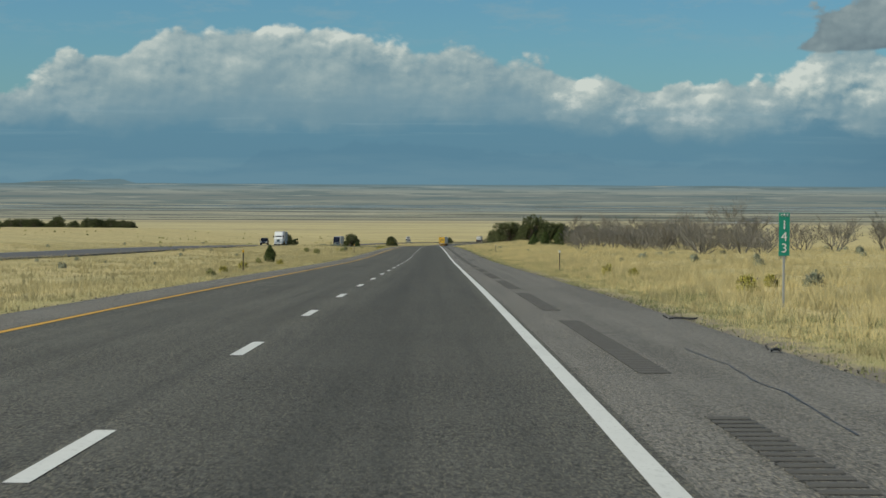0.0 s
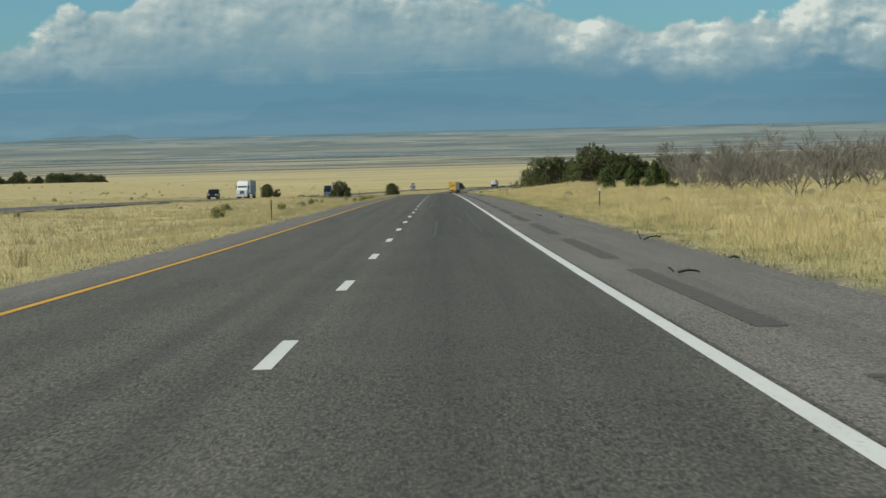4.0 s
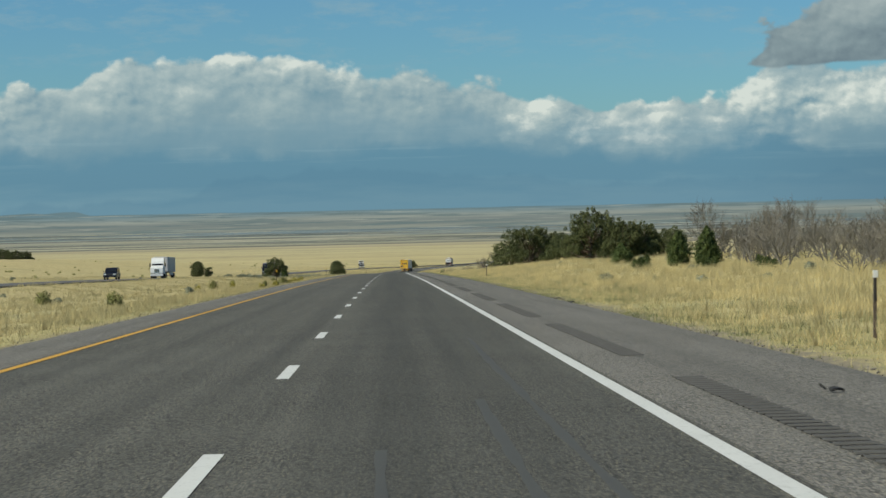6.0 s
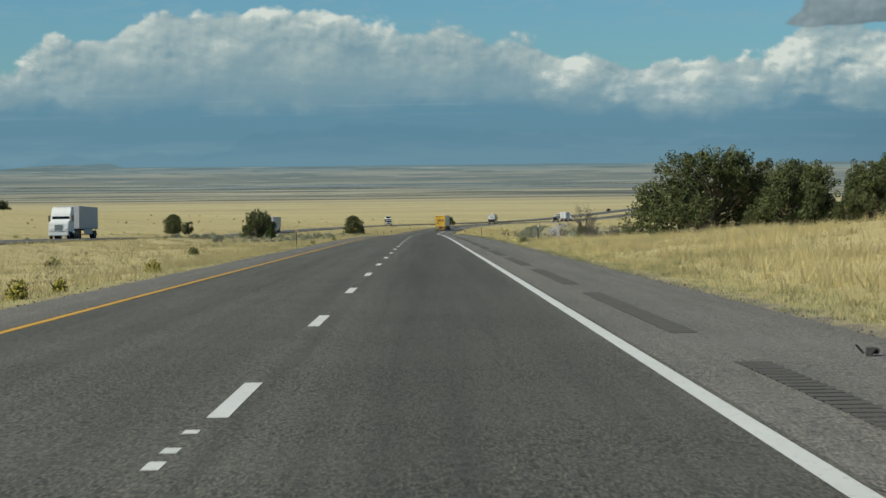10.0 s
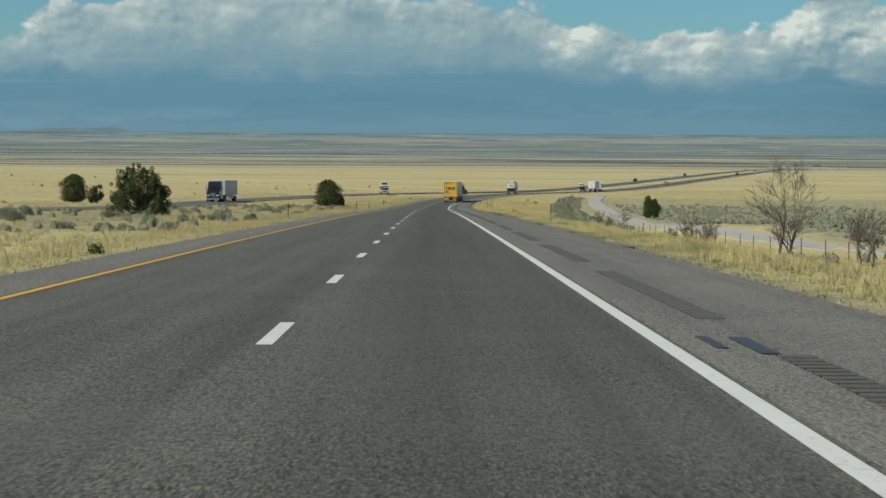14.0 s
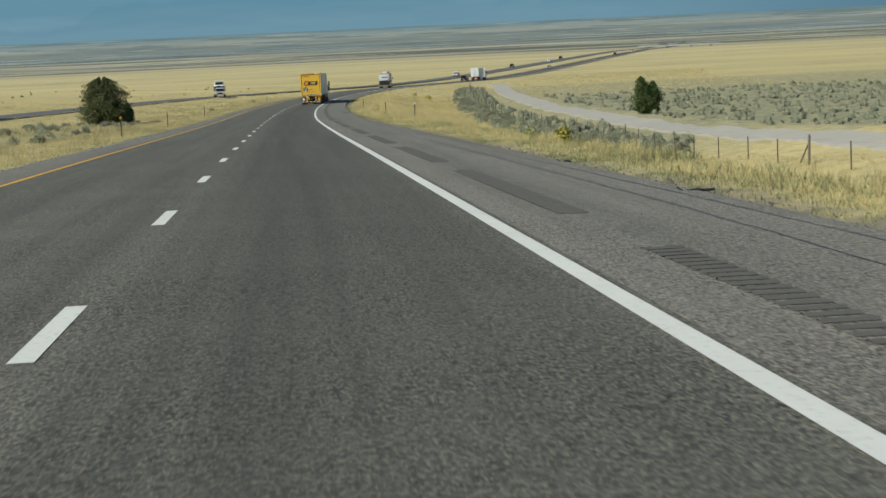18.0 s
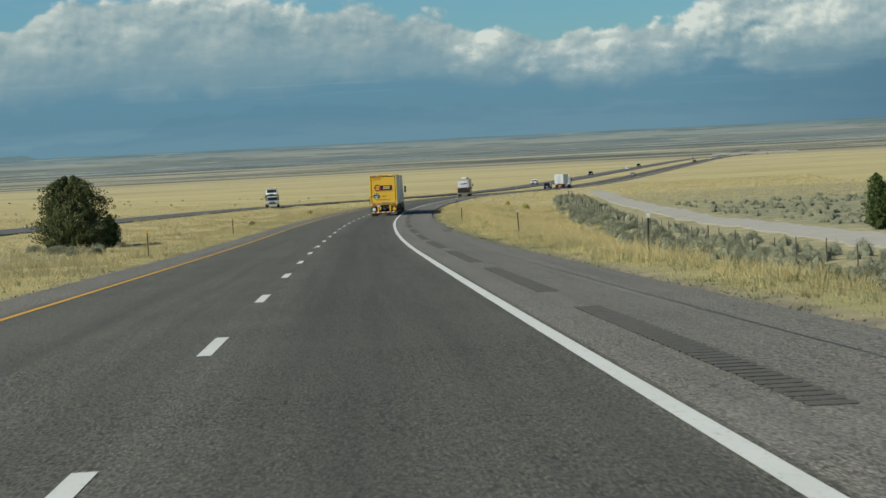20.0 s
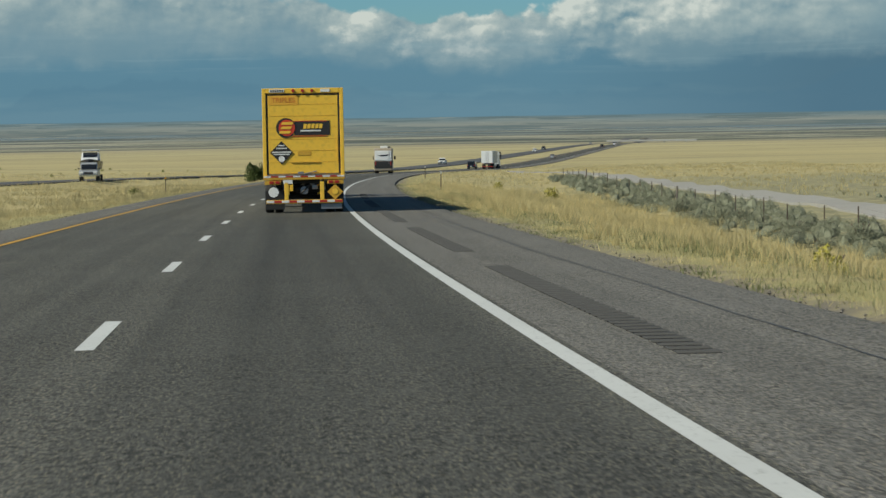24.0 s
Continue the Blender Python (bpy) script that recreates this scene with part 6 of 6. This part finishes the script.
def field_of(seed, k, y0_, y1_, n0, n1, power=1.0, thin=0.25):
    """Grass spots: thicker towards n0, in uneven patches."""
    r_ = np.random.default_rng(seed)
    y = r_.uniform(y0_, y1_, k)
    n = n0 + (n1 - n0) * r_.random(k) ** power
    keep = wave(n * 1.7 + 3, y * 0.9) + r_.normal(0, 0.9, k) > -1.0 + thin
    g = np.interp(y, GR_Y, GR_N)
    keep &= ~((np.abs(n - g) < 2.9) & (y > 430))
    keep &= np.abs(n - opp_n(y)) > 6.3
    y, n = y[keep], n[keep]
    return road_x(y) + n, y


for k, (a, b) in enumerate(((0, 230), (230, 460), (460, 690), (690, 920))):
    grass("grass", field_of(50 + k, 30000, a, b, 4.9, 11, 1.0), 0.1, (0.32, 0.32, 0.22, 0.32)[k], 6, STRAW, "dry straw grass along the verge", 60 + k, 0.005)
    grass("grass", field_of(70 + k, 26000, a, b, 8, (40, 34, 24, 21)[k], 1.3, 0.0), (0.2, 0.2, 0.1, 0.25)[k], (0.48, 0.46, 0.3, 0.55)[k], 6, STRAW, "tall dry straw grass on the bank", 80 + k, 0.0075)
    grass("grass", field_of(90 + k, 15000, a + 20, b + 40, -8.35, -14, 1.0), 0.08, 0.3, 6, DULL_STRAW, "dry straw grass at the median edge", 95 + k, 0.007)
    grass("grass", field_of(110 + k, 18000, a + 30, b + 60, -13, -62, 1.2), 0.15, 0.4, 6, DULL_STRAW, "dry straw grass across the median", 115 + k, 0.014)
    grass("grass", field_of(130 + k, 7000, a, b, 4.5, 7.0, 1.3, 0.9), 0.08, 0.26, 6, STRAWG, "short greenish weeds at the tarmac edge", 135 + k, 0.007)
    grass("grass", field_of(150 + k, 4000, a, b + 30, -8.05, -9.4, 1.0, 0.9), 0.05, 0.16, 6, STRAWG, "short weeds at the inner tarmac edge", 155 + k, 0.007)
for k, (a, b) in enumerate(((0, 230), (230, 460), (460, 690), (690, 920))):
    grass("grass", field_of(210 + k, 3600, a, b, 5.2, (22, 22, 14, 19)[k], 1.2, 0.7), 0.3, (0.62, 0.62, 0.4, 0.7)[k], 26, STRAW, "bunches of tall seeding straw grass", 220 + k, 0.007, 0.075)
    grass("grass", field_of(230 + k, 1500, a, b, 4.7, 8.5, 1.4, 0.8), 0.14, 0.3, 22, STRAWG, "low green tufts at the foot of the verge", 240 + k, 0.008, 0.11)
    grass("grass", field_of(250 + k, 1500, a + 30, b + 50, -8.6, -26, 1.3, 0.6), 0.22, 0.5, 22, DULL_STRAW, "bunches of straw grass in the median", 260 + k, 0.009, 0.08)
grass("grass", field_of(170, 26000, 900, 1300, -70, 75, 1.0), 0.2, 0.4, 4, STRAW, "dry grass on the lower slope", 171, 0.03)

# ---- litter and tyre scraps on the shoulder ----
TYRE_SCRAP = paint("torn_tyre_rubber", (0.016, 0.016, 0.016), 0.8, var=0.3, bump=0.6)


def scrap(n, y, length, curl, rz, label, h=0.12):
    t = thing("tyre_scrap", label, "tyre scrap", pose(float(road_x(y)) + n, y, float(road_z(y)) + (0.0 if n < 4.35 else -0.04), 0, 0, rz), "torn tyre scraps")
    r_ = random.Random(int(y * 7))
    bm = bmesh.new()
    rows_ = []
    for i in range(9):
        q = i / 8
        up = 0.008 + 0.5 * h * abs(math.sin(curl * math.pi * q)) * r_.uniform(0.6, 1.1)
        w = 0.06 * r_.uniform(0.6, 1.1)
        x = (q - 0.5) * length * 0.7
        rows_.append([bm.verts.new(p) for p in ((x, -w, up), (x + 0.02, w, up + r_.uniform(-0.01, 0.04)), (x + 0.02, w, up + 0.03), (x, -w, up + 0.025))])
    for a, b in zip(rows_[:-1], rows_[1:]):
        for j in range(4):
            bm.faces.new((a[j], a[(j + 1) % 4], b[(j + 1) % 4], b[j]))
    bm.faces.new(rows_[0])
    bm.faces.new(rows_[-1][::-1])
    bmesh.ops.recalc_face_normals(bm, faces=bm.faces[:])
    part("tread", bm, TYRE_SCRAP, t)
    part("cord", rod((-length * 0.4, 0.05, 0.03), (-length * 0.52, 0.12, 0.03 + h), 0.012, seg=5), TYRE_SCRAP, t)


SC = "curled strip of torn black tyre on the shoulder"
for n, y, L_, c, rz, h in ((4.2, 177.7, 0.85, 0.7, 10, 0.22), (2.9, 160.2, 0.7, 1.0, 20, 0.08), (3.9, 751.6, 0.62, 1.0, 0, 0.2), (4.1, 597.7, 0.8, 1.0, 5, 0.05), (4.5, 259.8, 0.35, 1.0, 0, 0.08), (4.5, 254.8, 0.3, 1.0, 30, 0.05), (4.3, 34.4, 0.9, 1.3, -12, 0.04), (4.2, 24.4, 0.25, 1, 0, 0.05), (3.6, 345.9, 0.4, 1.5, 60, 0.1), (4.55, 731, 0.4, 1.0, 0, 0.05), (4.4, 762, 0.5, 1.0, 10, 0.1), (4.5, 166.2, 0.4, 1.0, 0, 0.06), (3.9, 209, 0.2, 1, 0, 0.06), (4.4, 622, 0.35, 1, 0, 0.05), (4.4, 610, 0.7, 1.4, 3, 0.05), (3.3, 214, 0.25, 1, 20, 0.05), (4.4, 508, 0.4, 1, 0, 0.05), (4.45, 530, 0.35, 1, 10, 0.05), (4.3, 548, 0.4, 1, 10, 0.04)):
    scrap(n, y, L_ * 0.75, c, rz, SC, h * 0.9)
bag = thing("plastic_litter", "crumpled yellow and white plastic bag in the grass", "litter", ground_pose(xs(5.4, 462), 462))
bm = bmesh.new()
bmesh.ops.create_icosphere(bm, subdivisions=3, radius=0.2)
for v in bm.verts:
    v.co *= 0.8 + 0.5 * noise.noise(v.co * 6)
    v.co.z = v.co.z * 0.7 + 0.12
part("bag", bm, paint("yellow_white_plastic", (0.7, 0.62, 0.25), 0.35, var=0.3, scale=4), bag)

# ---- loose stones at the edge of the tarmac ----
STONE = foliage("edge_gravel", (0.07, 0.065, 0.055), (0.24, 0.22, 0.19), 0.9)
r_ = np.random.default_rng(77)
k = 9000
y = r_.uniform(0, 920, k)
sd = r_.random(k) < 0.6
n = np.where(sd, 4.42 + np.abs(r_.normal(0, 0.28, k)), -7.96 - np.abs(r_.normal(0, 0.25, k)))
c = np.stack([road_x(y) + n, y, road_z(y) - 0.06 + 0 * y], -1)
s_ = r_.uniform(0.008, 0.028, (k, 1, 1))
oct_ = np.array([(1, 0, 0), (-1, 0, 0), (0, 1, 0), (0, -1, 0), (0, 0, 0.8), (0, 0, -0.8)])
v = c[:, None] + oct_[None] * s_ * r_.uniform(0.6, 1.3, (k, 6, 3))
f = np.array([(0, 2, 4), (2, 1, 4), (1, 3, 4), (3, 0, 4), (2, 0, 5), (1, 2, 5), (3, 1, 5), (0, 3, 5)])
tagged(new("edge_stones", mesh_np("edge_stones", v.reshape(-1, 3), (f[None] + 6 * np.arange(k)[:, None, None]).reshape(-1, 3), STONE)), "loose grey stones and grit at the tarmac edge", "gravel", kind="stuff")

# ---- the far valley: overpass, low hills, sheds ----
CONC = paint("pale_concrete", (0.4, 0.4, 0.38), 0.85, var=0.12, scale=0.2)
yb = 2600.0
xb, zb = float(road_x(yb)), float(road_z(yb))
br = thing("overpass", "pale concrete road bridge far off in the valley", "bridge", pose(xb + 15, yb, zb - 4.6, 0, 0, -14))
part("deck", box(0, 0, 6.4, 84, 9, 0.8, 0.1), CONC, br)
for x in (-32, -12, 12, 32):
    part("pier", box(x, 0, 2.9, 1.2, 7, 6.2, 0.1), CONC, br)
for sgn in (-1, 1):
    part("parapet", box(0, sgn * 4.4, 7.1, 84, 0.3, 0.6, 0.05), CONC, br)
